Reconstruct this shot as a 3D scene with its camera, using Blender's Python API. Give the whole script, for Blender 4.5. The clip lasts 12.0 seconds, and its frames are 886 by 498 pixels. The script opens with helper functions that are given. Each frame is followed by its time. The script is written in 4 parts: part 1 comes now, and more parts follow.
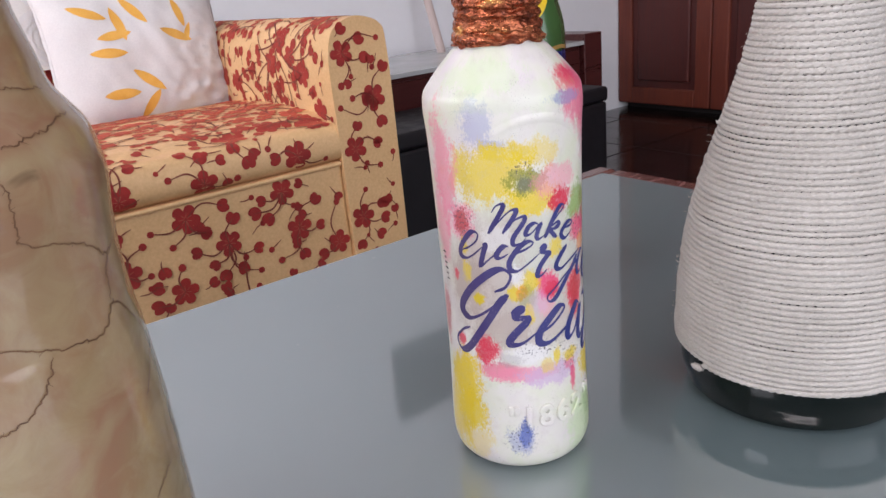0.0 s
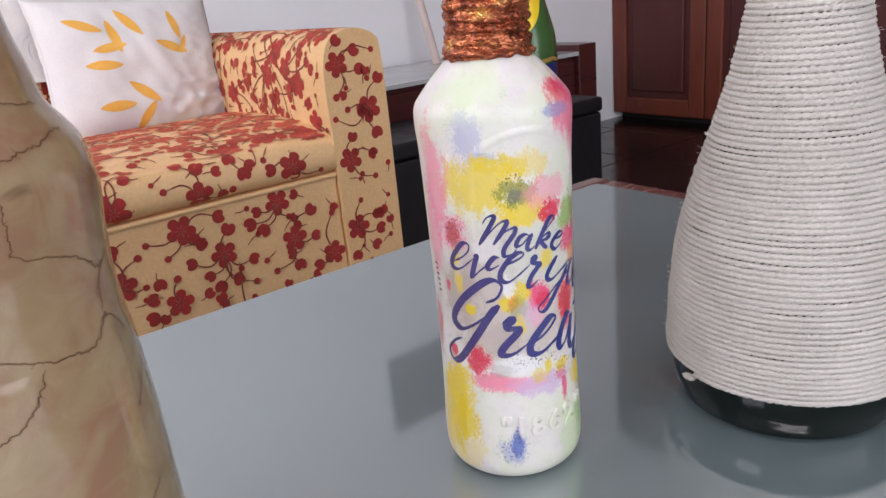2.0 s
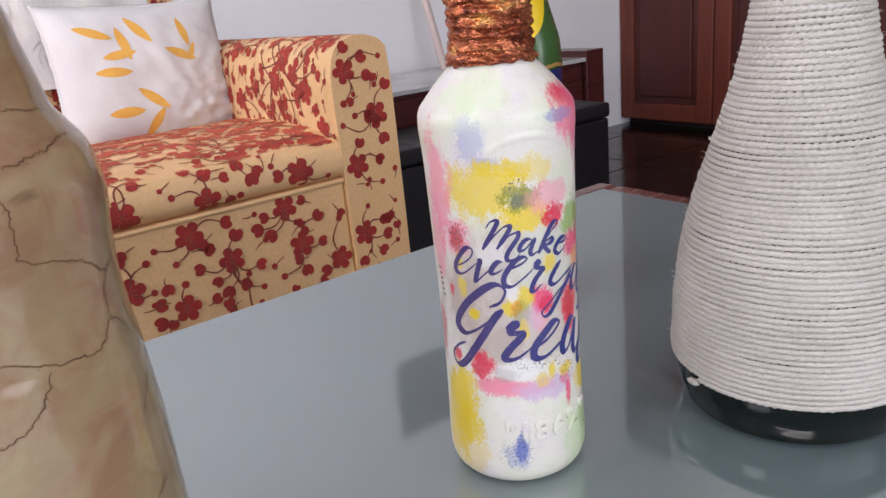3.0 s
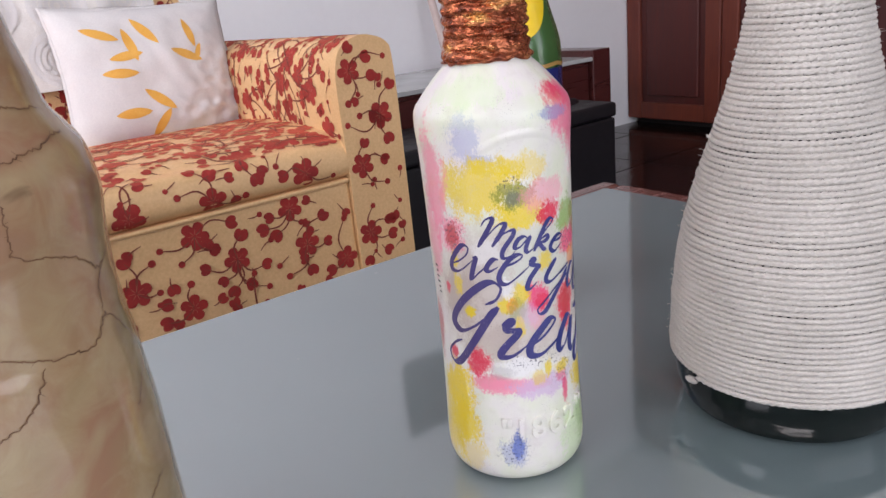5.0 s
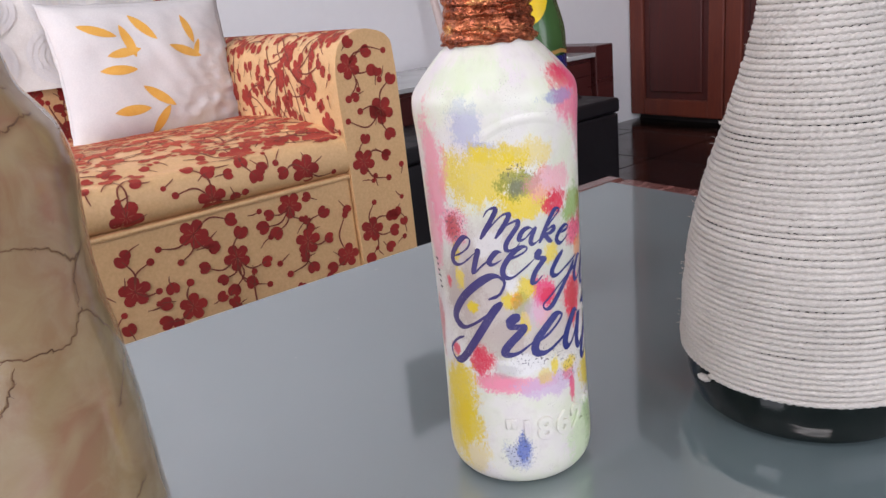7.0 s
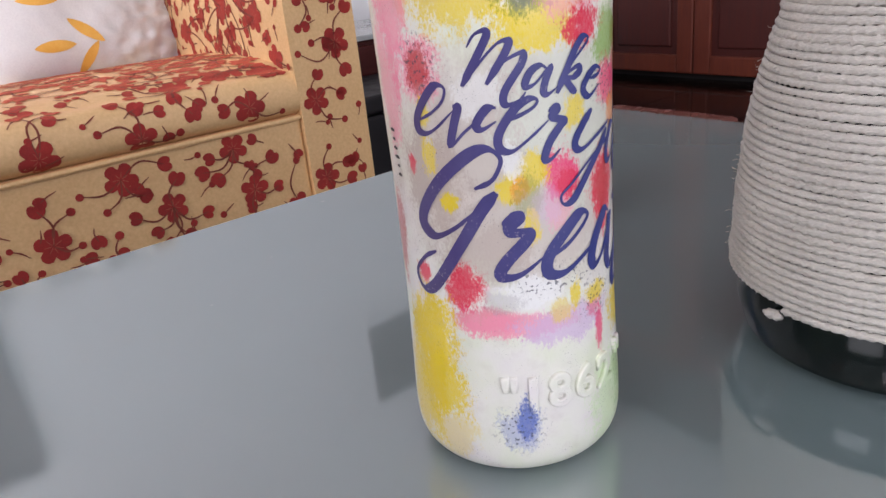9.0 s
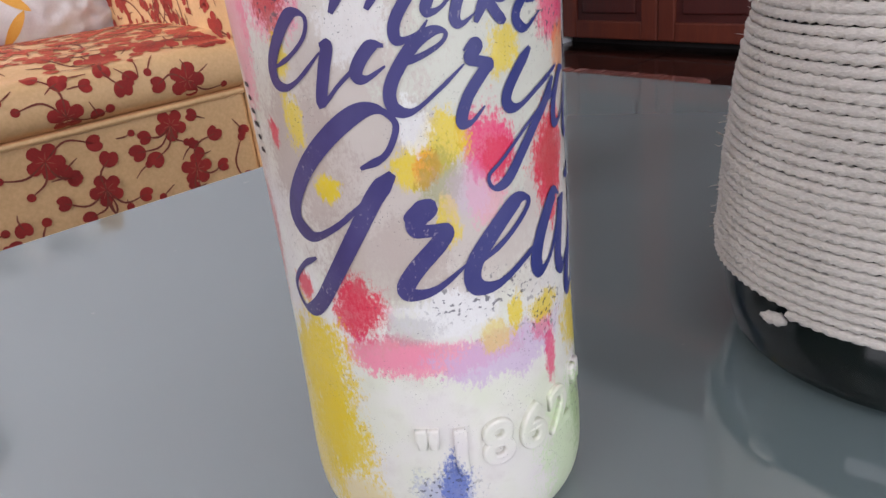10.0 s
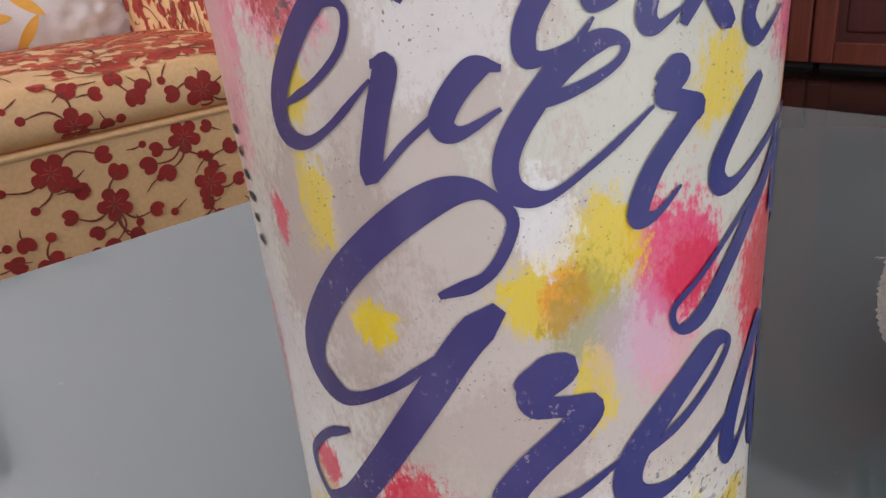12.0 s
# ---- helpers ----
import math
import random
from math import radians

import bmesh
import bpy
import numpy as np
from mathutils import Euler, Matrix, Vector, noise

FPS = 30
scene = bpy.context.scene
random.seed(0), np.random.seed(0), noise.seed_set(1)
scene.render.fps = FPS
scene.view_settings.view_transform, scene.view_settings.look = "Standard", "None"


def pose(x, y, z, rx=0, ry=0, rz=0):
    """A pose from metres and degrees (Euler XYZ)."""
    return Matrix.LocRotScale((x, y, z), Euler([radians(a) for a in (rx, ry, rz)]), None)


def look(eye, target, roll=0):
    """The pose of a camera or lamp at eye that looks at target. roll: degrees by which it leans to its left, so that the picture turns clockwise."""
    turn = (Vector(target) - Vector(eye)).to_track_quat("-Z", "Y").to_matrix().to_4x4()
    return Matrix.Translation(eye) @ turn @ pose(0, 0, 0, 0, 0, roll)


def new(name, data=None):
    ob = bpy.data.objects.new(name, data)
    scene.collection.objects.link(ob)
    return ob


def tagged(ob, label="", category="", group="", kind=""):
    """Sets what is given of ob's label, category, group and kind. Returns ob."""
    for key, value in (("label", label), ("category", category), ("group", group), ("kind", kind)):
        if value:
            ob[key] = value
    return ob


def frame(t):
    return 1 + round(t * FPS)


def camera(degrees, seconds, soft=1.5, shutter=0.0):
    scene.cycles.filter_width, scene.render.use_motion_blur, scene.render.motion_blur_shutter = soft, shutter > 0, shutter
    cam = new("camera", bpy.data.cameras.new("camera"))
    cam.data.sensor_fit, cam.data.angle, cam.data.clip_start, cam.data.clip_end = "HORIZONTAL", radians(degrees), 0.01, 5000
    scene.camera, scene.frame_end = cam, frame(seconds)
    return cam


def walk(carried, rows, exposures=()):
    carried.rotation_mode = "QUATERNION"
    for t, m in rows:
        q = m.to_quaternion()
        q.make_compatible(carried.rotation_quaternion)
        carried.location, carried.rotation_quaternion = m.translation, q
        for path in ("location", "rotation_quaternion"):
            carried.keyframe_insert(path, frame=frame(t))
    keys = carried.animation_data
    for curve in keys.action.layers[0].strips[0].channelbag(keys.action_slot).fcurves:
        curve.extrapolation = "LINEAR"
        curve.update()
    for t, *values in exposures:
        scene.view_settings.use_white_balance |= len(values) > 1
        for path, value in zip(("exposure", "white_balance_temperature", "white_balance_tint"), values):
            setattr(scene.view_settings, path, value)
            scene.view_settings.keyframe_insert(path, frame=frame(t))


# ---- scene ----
cam = camera(62.4, 12.0)
PATH = [
    (0, (0.0105, -0.2776, 0.6477), (-0.2484, 1.5827, -0.0397), -5.46),
    (0.5, (0.0101, -0.2783, 0.6482), (-0.2431, 1.5847, -0.0338), -5.35),
    (1, (0.0109, -0.2784, 0.6481), (-0.2387, 1.5878, -0.0264), -5.33),
    (1.5, (0.0113, -0.2785, 0.6482), (-0.2349, 1.5903, -0.0205), -5.44),
    (2, (0.0126, -0.2792, 0.6487), (-0.2354, 1.5915, -0.0138), -5.52),
    (2.5, (0.0131, -0.2799, 0.6485), (-0.2406, 1.5936, -0.0038), -5.51),
    (3, (0.0143, -0.2804, 0.6485), (-0.2541, 1.5935, 0.0032), -5.72),
    (5, (0.0188, -0.2810, 0.6474), (-0.2706, 1.5908, 0.0050), -5.99),
    (5.5, (0.0176, -0.2766, 0.6447), (-0.2719, 1.5942, -0.0007), -6.12),
    (6, (0.0199, -0.2761, 0.6447), (-0.2719, 1.5935, -0.0030), -6.24),
    (6.5, (0.0197, -0.2756, 0.6440), (-0.2750, 1.5937, -0.0030), -6.23),
    (6.7, (0.0192, -0.2748, 0.6437), (-0.2762, 1.5945, -0.0025), -6.25),
    (8.3, (0.0055, -0.2160, 0.6180), (-0.2880, 1.6520, -0.0290), -7.00),
    (8.5, (0.0042, -0.2098, 0.6150), (-0.2729, 1.6597, -0.0393), -6.79),
    (9, (0.0026, -0.1857, 0.5870), (-0.2031, 1.6596, -0.1563), -6.02),
    (9.5, (0.0080, -0.1542, 0.5700), (-0.1448, 1.6723, -0.2302), -6.48),
    (10, (0.0123, -0.1349, 0.5708), (-0.1177, 1.6865, -0.2452), -6.58),
    (10.5, (0.0059, -0.1238, 0.5727), (-0.1396, 1.7110, -0.2097), -4.30),
    (11, (0.0007, -0.1073, 0.5711), (-0.1375, 1.7339, -0.1975), -3.45),
    (11.5, (0.0028, -0.0935, 0.5680), (-0.1444, 1.7458, -0.2037), -4.84),
    (12, (-0.0008, -0.0811, 0.5645), (-0.1727, 1.7495, -0.2223), -5.89),
]
walk(cam, [(t, look(eye, target, roll)) for t, eye, target, roll in PATH], [(0, -0.06, 6500, 20), (8.3, -0.06, 6500, 20), (9.0, -0.08, 6500, 19), (10.0, -0.14, 6500, 19), (11.0, -0.24, 6600, 20), (12.0, -0.36, 6800, 20)])

RM = Matrix.Rotation(radians(44.0), 4, "Z")      # the room and its furniture stand turned to the walk


def at(x=0.0, y=0.0, z=0.0, turn=0.0):
    return RM @ Matrix.Translation((x, y, z)) @ Matrix.Rotation(radians(turn), 4, "Z")


# ---- world, sky, lamps ----
world = bpy.data.worlds.new("sky")
scene.world = world
world.use_nodes = True
wn = world.node_tree
sky = wn.nodes.new("ShaderNodeTexSky")
sky.sky_type, sky.sun_disc = "NISHITA", False
sky.sun_elevation, sky.sun_rotation = radians(50), radians(200)
wn.links.new(sky.outputs[0], wn.nodes["Background"].inputs[0])
wn.nodes["Background"].inputs[1].default_value = 0.12


def area_lamp(name, m, sx, sy, watts, colour):
    lamp = bpy.data.lights.new(name, "AREA")
    lamp.shape, lamp.size, lamp.size_y, lamp.energy, lamp.color = "RECTANGLE", sx, sy, watts, colour
    ob = new(name, lamp)
    ob.matrix_world = m
    return ob


WIN_S = (-2.0, 1.8, 0.08, 2.20)      # added glazed doors behind the camera, unseen: from, to, sill, head
WIN_W = (-0.7, 1.6, 0.85, 2.15)      # added window in the west wall, unseen
# Lamps added in assumed openings out of view, to brighten the room.
area_lamp("added_daylight_south", RM @ look((-0.1, -3.46, 1.14), (-0.1, 0, 1.10)), 3.7, 2.0, 82, (0.93, 0.97, 1.0))
area_lamp("added_daylight_west", RM @ look((-2.56, 0.45, 1.5), (0, 0.45, 1.35)), 2.2, 1.25, 74, (0.95, 0.98, 1.0))
area_lamp("ceiling_tube_light", look((0.0, -1.12, 2.60), (0.0, -1.12, 0)), 1.15, 0.05, 5.5, (1.0, 0.97, 0.95))


# ---- materials ----
class Nodes:
    def __init__(self, name):
        self.mat = bpy.data.materials.new(name)
        self.mat.use_nodes = True
        self.tree = self.mat.node_tree
        self.bsdf = self.tree.nodes["Principled BSDF"]

    def add(self, kind, **props):
        node = self.tree.nodes.new("ShaderNode" + kind)
        for key, value in props.items():
            if key == "operation": node.operation = value
            elif key == "blend": node.blend_type = value
            elif key == "data": node.data_type = value
            elif key == "feature": node.feature = value
            elif key == "interp": node.interpolation_type = value
            elif key == "wave": node.wave_type = value
            elif key == "bands": node.bands_direction = value
        return node

    def link(self, a, b):
        self.tree.links.new(a, b)

    def math(self, op, a, b=0.0, c=None):
        node = self.add("Math", operation=op)
        for i, v in enumerate((a, b) if c is None else (a, b, c)):
            if isinstance(v, (int, float)): node.inputs[i].default_value = v
            else: self.link(v, node.inputs[i])
        return node.outputs[0]

    def coords(self, scale=(1, 1, 1)):
        tc = self.add("TexCoord")
        mp = self.add("Mapping")
        mp.inputs["Scale"].default_value = scale
        self.link(tc.outputs["Object"], mp.inputs[0])
        return mp.outputs[0]

    def noise(self, vec, scale, detail=4.0, rough=0.55, distort=0.0):
        node = self.add("TexNoise")
        node.inputs["Scale"].default_value, node.inputs["Detail"].default_value = scale, detail
        node.inputs["Roughness"].default_value, node.inputs["Distortion"].default_value = rough, distort
        if vec is not None: self.link(vec, node.inputs["Vector"])
        return node.outputs["Fac"]

    def ramp(self, fac, stops):
        node = self.add("ValToRGB")
        el = node.color_ramp.elements
        while len(el) < len(stops): el.new(0.5)
        for e, (p, c) in zip(el, stops):
            e.position, e.color = p, (*c, 1) if len(c) == 3 else c
        self.link(fac, node.inputs[0])
        return node.outputs[0]

    def span(self, v, lo, hi, a=0.0, b=1.0, smooth=False):
        node = self.add("MapRange", interp="SMOOTHSTEP" if smooth else "LINEAR")
        for i, x in enumerate((v, lo, hi, a, b)):
            if isinstance(x, (int, float)): node.inputs[i].default_value = x
            else: self.link(x, node.inputs[i])
        return node.outputs[0]

    def mix(self, fac, a, b, blend="MIX"):
        node = self.add("Mix", data="RGBA", blend=blend)
        for i, v in ((0, fac), (6, a), (7, b)):
            if isinstance(v, (int, float)): node.inputs[i].default_value = v
            elif isinstance(v, tuple): node.inputs[i].default_value = (*v, 1)
            else: self.link(v, node.inputs[i])
        return node.outputs[2]

    def out(self, colour, rough=0.5, metal=0.0, height=None, strength=0.3, distance=0.001, ior=None, coat=0.0):
        for key, v in (("Base Color", colour), ("Roughness", rough), ("Metallic", metal)):
            if isinstance(v, tuple): self.bsdf.inputs[key].default_value = (*v, 1)
            elif isinstance(v, (int, float)): self.bsdf.inputs[key].default_value = v
            else: self.link(v, self.bsdf.inputs[key])
        if ior: self.bsdf.inputs["IOR"].default_value = ior
        self.bsdf.inputs["Coat Weight"].default_value = coat
        if height is not None:
            bump = self.add("Bump")
            bump.inputs["Strength"].default_value, bump.inputs["Distance"].default_value = strength, distance
            self.link(height, bump.inputs["Height"])
            self.link(bump.outputs[0], self.bsdf.inputs["Normal"])
        return self.mat


def mottled(name, dark, light, scale, rough=0.6, bump=0.2, fine=6.0, distance=0.001, stretch=(1, 1, 1), metal=0.0, coat=0.0):
    """Two scales of variation between two colours, with fine relief."""
    n = Nodes(name)
    v = n.coords(stretch)
    big, small = n.noise(v, scale), n.noise(v, scale * fine)
    f = n.math("ADD", n.math("MULTIPLY", big, 0.65), n.math("MULTIPLY", small, 0.35))
    col = n.ramp(f, ((0.3, dark), (0.7, light)))
    r = n.span(big, 0.3, 0.7, max(rough - 0.08, 0.02), min(rough + 0.08, 1.0))
    return n.out(col, r, metal, small, bump, distance, coat=coat)


def wood(name, dark, light, scale=6.0, rough=0.35, axis=(1, 1, 0.08), coat=0.3):
    n = Nodes(name)
    v = n.coords(axis)
    grain = n.noise(v, scale * 10, 6, 0.65, 1.2)
    broad = n.noise(v, scale, 3)
    f = n.math("ADD", n.math("MULTIPLY", grain, 0.6), n.math("MULTIPLY", broad, 0.4))
    return n.out(n.ramp(f, ((0.32, dark), (0.68, light))), n.span(grain, 0.3, 0.7, rough - 0.06, rough + 0.1), 0, grain, 0.15, 0.0006, coat=coat)


wall_paint = mottled("wall_paint", (0.85, 0.85, 0.87), (0.89, 0.89, 0.91), 1.2, 0.75, 0.1, 40)
ceiling_paint = mottled("ceiling_paint", (0.82, 0.82, 0.82), (0.87, 0.87, 0.86), 1.0, 0.8, 0.1, 40)
floor_stone = mottled("floor_stone", (0.005, 0.003, 0.003), (0.024, 0.013, 0.011), 7.0, 0.16, 0.04, 5)
floor_joint = mottled("floor_joint", (0.008, 0.006, 0.006), (0.018, 0.013, 0.012), 20, 0.7, 0.2)
red_wood = wood("red_wood", (0.090, 0.013, 0.007), (0.19, 0.036, 0.014), 5.0, 0.52, coat=0.0)
panel_wood = wood("panel_wood", (0.048, 0.006, 0.005), (0.092, 0.014, 0.009), 5.0, 0.52, coat=0.0)
dark_red_wood = wood("dark_red_wood", (0.042, 0.008, 0.008), (0.085, 0.017, 0.015), 5.0, 0.3, (0.08, 1, 1))
pale_wood = wood("pale_wood", (0.56, 0.44, 0.40), (0.70, 0.58, 0.54), 6.0, 0.45, coat=0.1)
rim_wood = wood("rim_wood", (0.085, 0.028, 0.024), (0.17, 0.065, 0.052), 8.0, 0.22, (0.2, 1, 1), 0.5)
black_vinyl = mottled("black_vinyl", (0.004, 0.004, 0.006), (0.009, 0.008, 0.011), 30, 0.5, 0.25, 8)
console_glass = mottled("console_glass", (0.42, 0.44, 0.44), (0.52, 0.54, 0.53), 3, 0.12, 0.0)
frame_dark = mottled("frame_dark", (0.20, 0.155, 0.155), (0.28, 0.222, 0.218), 9, 0.5, 0.1)
window_white = mottled("window_white", (0.7, 0.7, 0.7), (0.8, 0.8, 0.79), 5, 0.4, 0.05)
cotton_white = mottled("cotton_white", (0.62, 0.595, 0.59), (0.76, 0.735, 0.72), 12, 0.9, 0.5, 30, 0.0008)
crochet_white = mottled("crochet_white", (0.66, 0.62, 0.58), (0.80, 0.77, 0.74), 40, 0.9, 0.6, 12, 0.0012)
leaf_yellow = mottled("leaf_yellow", (0.72, 0.33, 0.035), (0.86, 0.50, 0.12), 22, 0.85, 0.4, 25, 0.0006)
flock_red = mottled("flock_red", (0.22, 0.011, 0.011), (0.38, 0.028, 0.022), 45, 0.85, 0.5, 10, 0.0008)
stamen_pale = mottled("stamen_pale", (0.34, 0.075, 0.05), (0.48, 0.14, 0.085), 60, 0.85, 0.3)
vine_brown = mottled("vine_brown", (0.16, 0.030, 0.020), (0.25, 0.060, 0.036), 60, 0.85, 0.3)


flock_red.node_tree.nodes["Principled BSDF"].inputs["Sheen Weight"].default_value = 0.5
flock_red.node_tree.nodes["Principled BSDF"].inputs["Sheen Tint"].default_value = (1.0, 0.25, 0.12, 1)


def ink_material():
    """Blue ink, thin in places, rubbed through in fine scratches."""
    n = Nodes("ink")
    v = n.coords((1, 1, 0.7))
    sep = n.add("SeparateXYZ")
    n.link(n.coords(), sep.inputs[0])
    broad, fine = n.noise(v, 130, 4), n.noise(v, 1500, 3, 0.7)
    col = n.mix(n.span(sep.outputs[0], -0.02, 0.022), (0.056, 0.034, 0.130), (0.016, 0.030, 0.175))
    col = n.mix(n.span(broad, 0.35, 0.7, 0, 0.4), col, (0.095, 0.085, 0.24))
    worn = n.math("MULTIPLY", n.span(fine, 0.60, 0.68), n.span(n.noise(v, 90, 3), 0.52, 0.66))
    col = n.mix(n.math("MULTIPLY", worn, 0.7), col, (0.50, 0.44, 0.46))
    return n.out(col, 0.42, 0, fine, 0.1, 0.0002)


ink = ink_material()
black_ink = mottled("black_ink", (0.012, 0.011, 0.014), (0.05, 0.045, 0.05), 300, 0.5, 0.1)
black_glass = mottled("black_glass", (0.003, 0.005, 0.005), (0.006, 0.010, 0.009), 10, 0.06, 0.0)
black_glass.node_tree.nodes["Principled BSDF"].inputs["Specular IOR Level"].default_value = 0.28
metal_grey = mottled("metal_grey", (0.45, 0.45, 0.46), (0.6, 0.6, 0.6), 20, 0.35, 0.05, metal=1.0)


def upholstery_material():
    n = Nodes("upholstery")
    v = n.coords()
    weave = n.add("TexWave", wave="BANDS", bands="DIAGONAL")
    weave.inputs["Scale"].default_value, weave.inputs["Distortion"].default_value = 420, 1.5
    n.link(v, weave.inputs["Vector"])
    big, fine = n.noise(v, 5), n.noise(v, 260, 3)
    f = n.math("ADD", n.math("MULTIPLY", big, 0.5), n.math("MULTIPLY", fine, 0.5))
    col = n.ramp(f, ((0.3, (0.63, 0.385, 0.170)), (0.7, (0.80, 0.530, 0.270))))
    h = n.math("ADD", n.math("MULTIPLY", weave.outputs["Fac"], 0.5), fine)
    n.bsdf.inputs["Sheen Weight"].default_value = 0.30
    n.bsdf.inputs["Sheen Tint"].default_value = (1.0, 0.42, 0.22, 1)
    return n.out(col, n.span(big, 0.3, 0.7, 0.40, 0.54), 0, h, 0.22, 0.0005)


def table_glass_material():
    """Tinted glass, painted grey underneath, with faint dust and fine scratches."""
    n = Nodes("table_glass")
    v = n.coords()
    dust, broad = n.noise(v, 900, 2), n.noise(v, 3, 3)
    spots = n.span(n.noise(v, 140, 2), 0.76, 0.80)
    base = n.ramp(broad, ((0.3, (0.150, 0.202, 0.208)), (0.7, (0.166, 0.216, 0.221))))
    col = n.mix(n.math("MULTIPLY", spots, 0.10), base, (0.6, 0.6, 0.6))
    r = n.span(dust, 0.35, 0.75, 0.045, 0.08)
    return n.out(col, r, ior=3.2)


upholstery = upholstery_material()
table_glass = table_glass_material()


def rope_material():
    n = Nodes("cotton_rope")
    v = n.coords()
    big, fib = n.noise(v, 22, 3), n.noise(n.coords((1, 1, 3)), 900, 4)
    f = n.math("ADD", n.math("MULTIPLY", big, 0.45), n.math("MULTIPLY", fib, 0.55))
    col = n.ramp(f, ((0.3, (0.42, 0.388, 0.348)), (0.68, (0.67, 0.632, 0.585))))
    speck = n.span(n.noise(v, 260, 1), 0.815, 0.83)
    col = n.mix(speck, col, (0.22, 0.16, 0.12))
    n.bsdf.inputs["Sheen Weight"].default_value = 0.2
    return n.out(col, 0.92, 0, fib, 0.8, 0.0008)


def copper_material():
    n = Nodes("copper_foil")
    v = n.coords((1, 1, 2.2))
    big, mid, fine = n.noise(v, 60, 3), n.noise(v, 150, 4), n.noise(v, 600, 3)
    col = n.ramp(n.math("ADD", n.math("MULTIPLY", big, 0.6), n.math("MULTIPLY", mid, 0.4)),
                 ((0.34, (0.035, 0.010, 0.006)), (0.45, (0.22, 0.050, 0.020)), (0.54, (0.42, 0.13, 0.055)), (0.64, (0.66, 0.36, 0.12))))
    return n.out(col, n.span(fine, 0.3, 0.7, 0.14, 0.36), n.span(mid, 0.3, 0.6, 0.55, 0.85), fine, 0.3, 0.0004)


def marble_material():
    """Glossy varnished paper in beige, olive and rose tones."""
    n = Nodes("varnished_beige")
    v = n.coords()
    big, mid, fine = n.noise(v, 15, 3, 0.5, 0.6), n.noise(v, 65, 5, 0.6, 0.8), n.noise(v, 420, 3)
    col = n.ramp(big, ((0.30, (0.285, 0.235, 0.115)), (0.45, (0.300, 0.205, 0.105)), (0.56, (0.300, 0.168, 0.098)), (0.68, (0.400, 0.330, 0.185))))
    col = n.mix(n.span(mid, 0.42, 0.70, 0, 0.7), col, (0.375, 0.295, 0.165))
    stain = n.span(n.noise(v, 38, 4, 0.6, 1.0), 0.66, 0.74, 0, 0.65)
    col = n.mix(stain, col, (0.16, 0.105, 0.06))
    return n.out(col, n.span(mid, 0.3, 0.7, 0.13, 0.26), 0, fine, 0.1, 0.0003, coat=0.5)


COLOURS = {"pink": (0.76, 0.025, 0.15), "crimson": (0.68, 0.012, 0.060), "red": (0.48, 0.030, 0.030), "palepink": (0.82, 0.27, 0.38),
           "yellow": (0.74, 0.55, 0.0), "olive": (0.24, 0.26, 0.035), "green": (0.22, 0.40, 0.07), "palegreen": (0.58, 0.72, 0.44),
           "blue": (0.17, 0.23, 0.54), "lilac": (0.58, 0.42, 0.62), "orange": (0.78, 0.24, 0.03), "paper": (0.54, 0.475, 0.43), "taupe": (0.40, 0.31, 0.27), "pale_shading": (0.62, 0.68, 0.58),
           "slate": (0.10, 0.12, 0.11), "grey": (0.34, 0.32, 0.32), "deepblue": (0.03, 0.09, 0.42), "white": (0.78, 0.78, 0.78)}
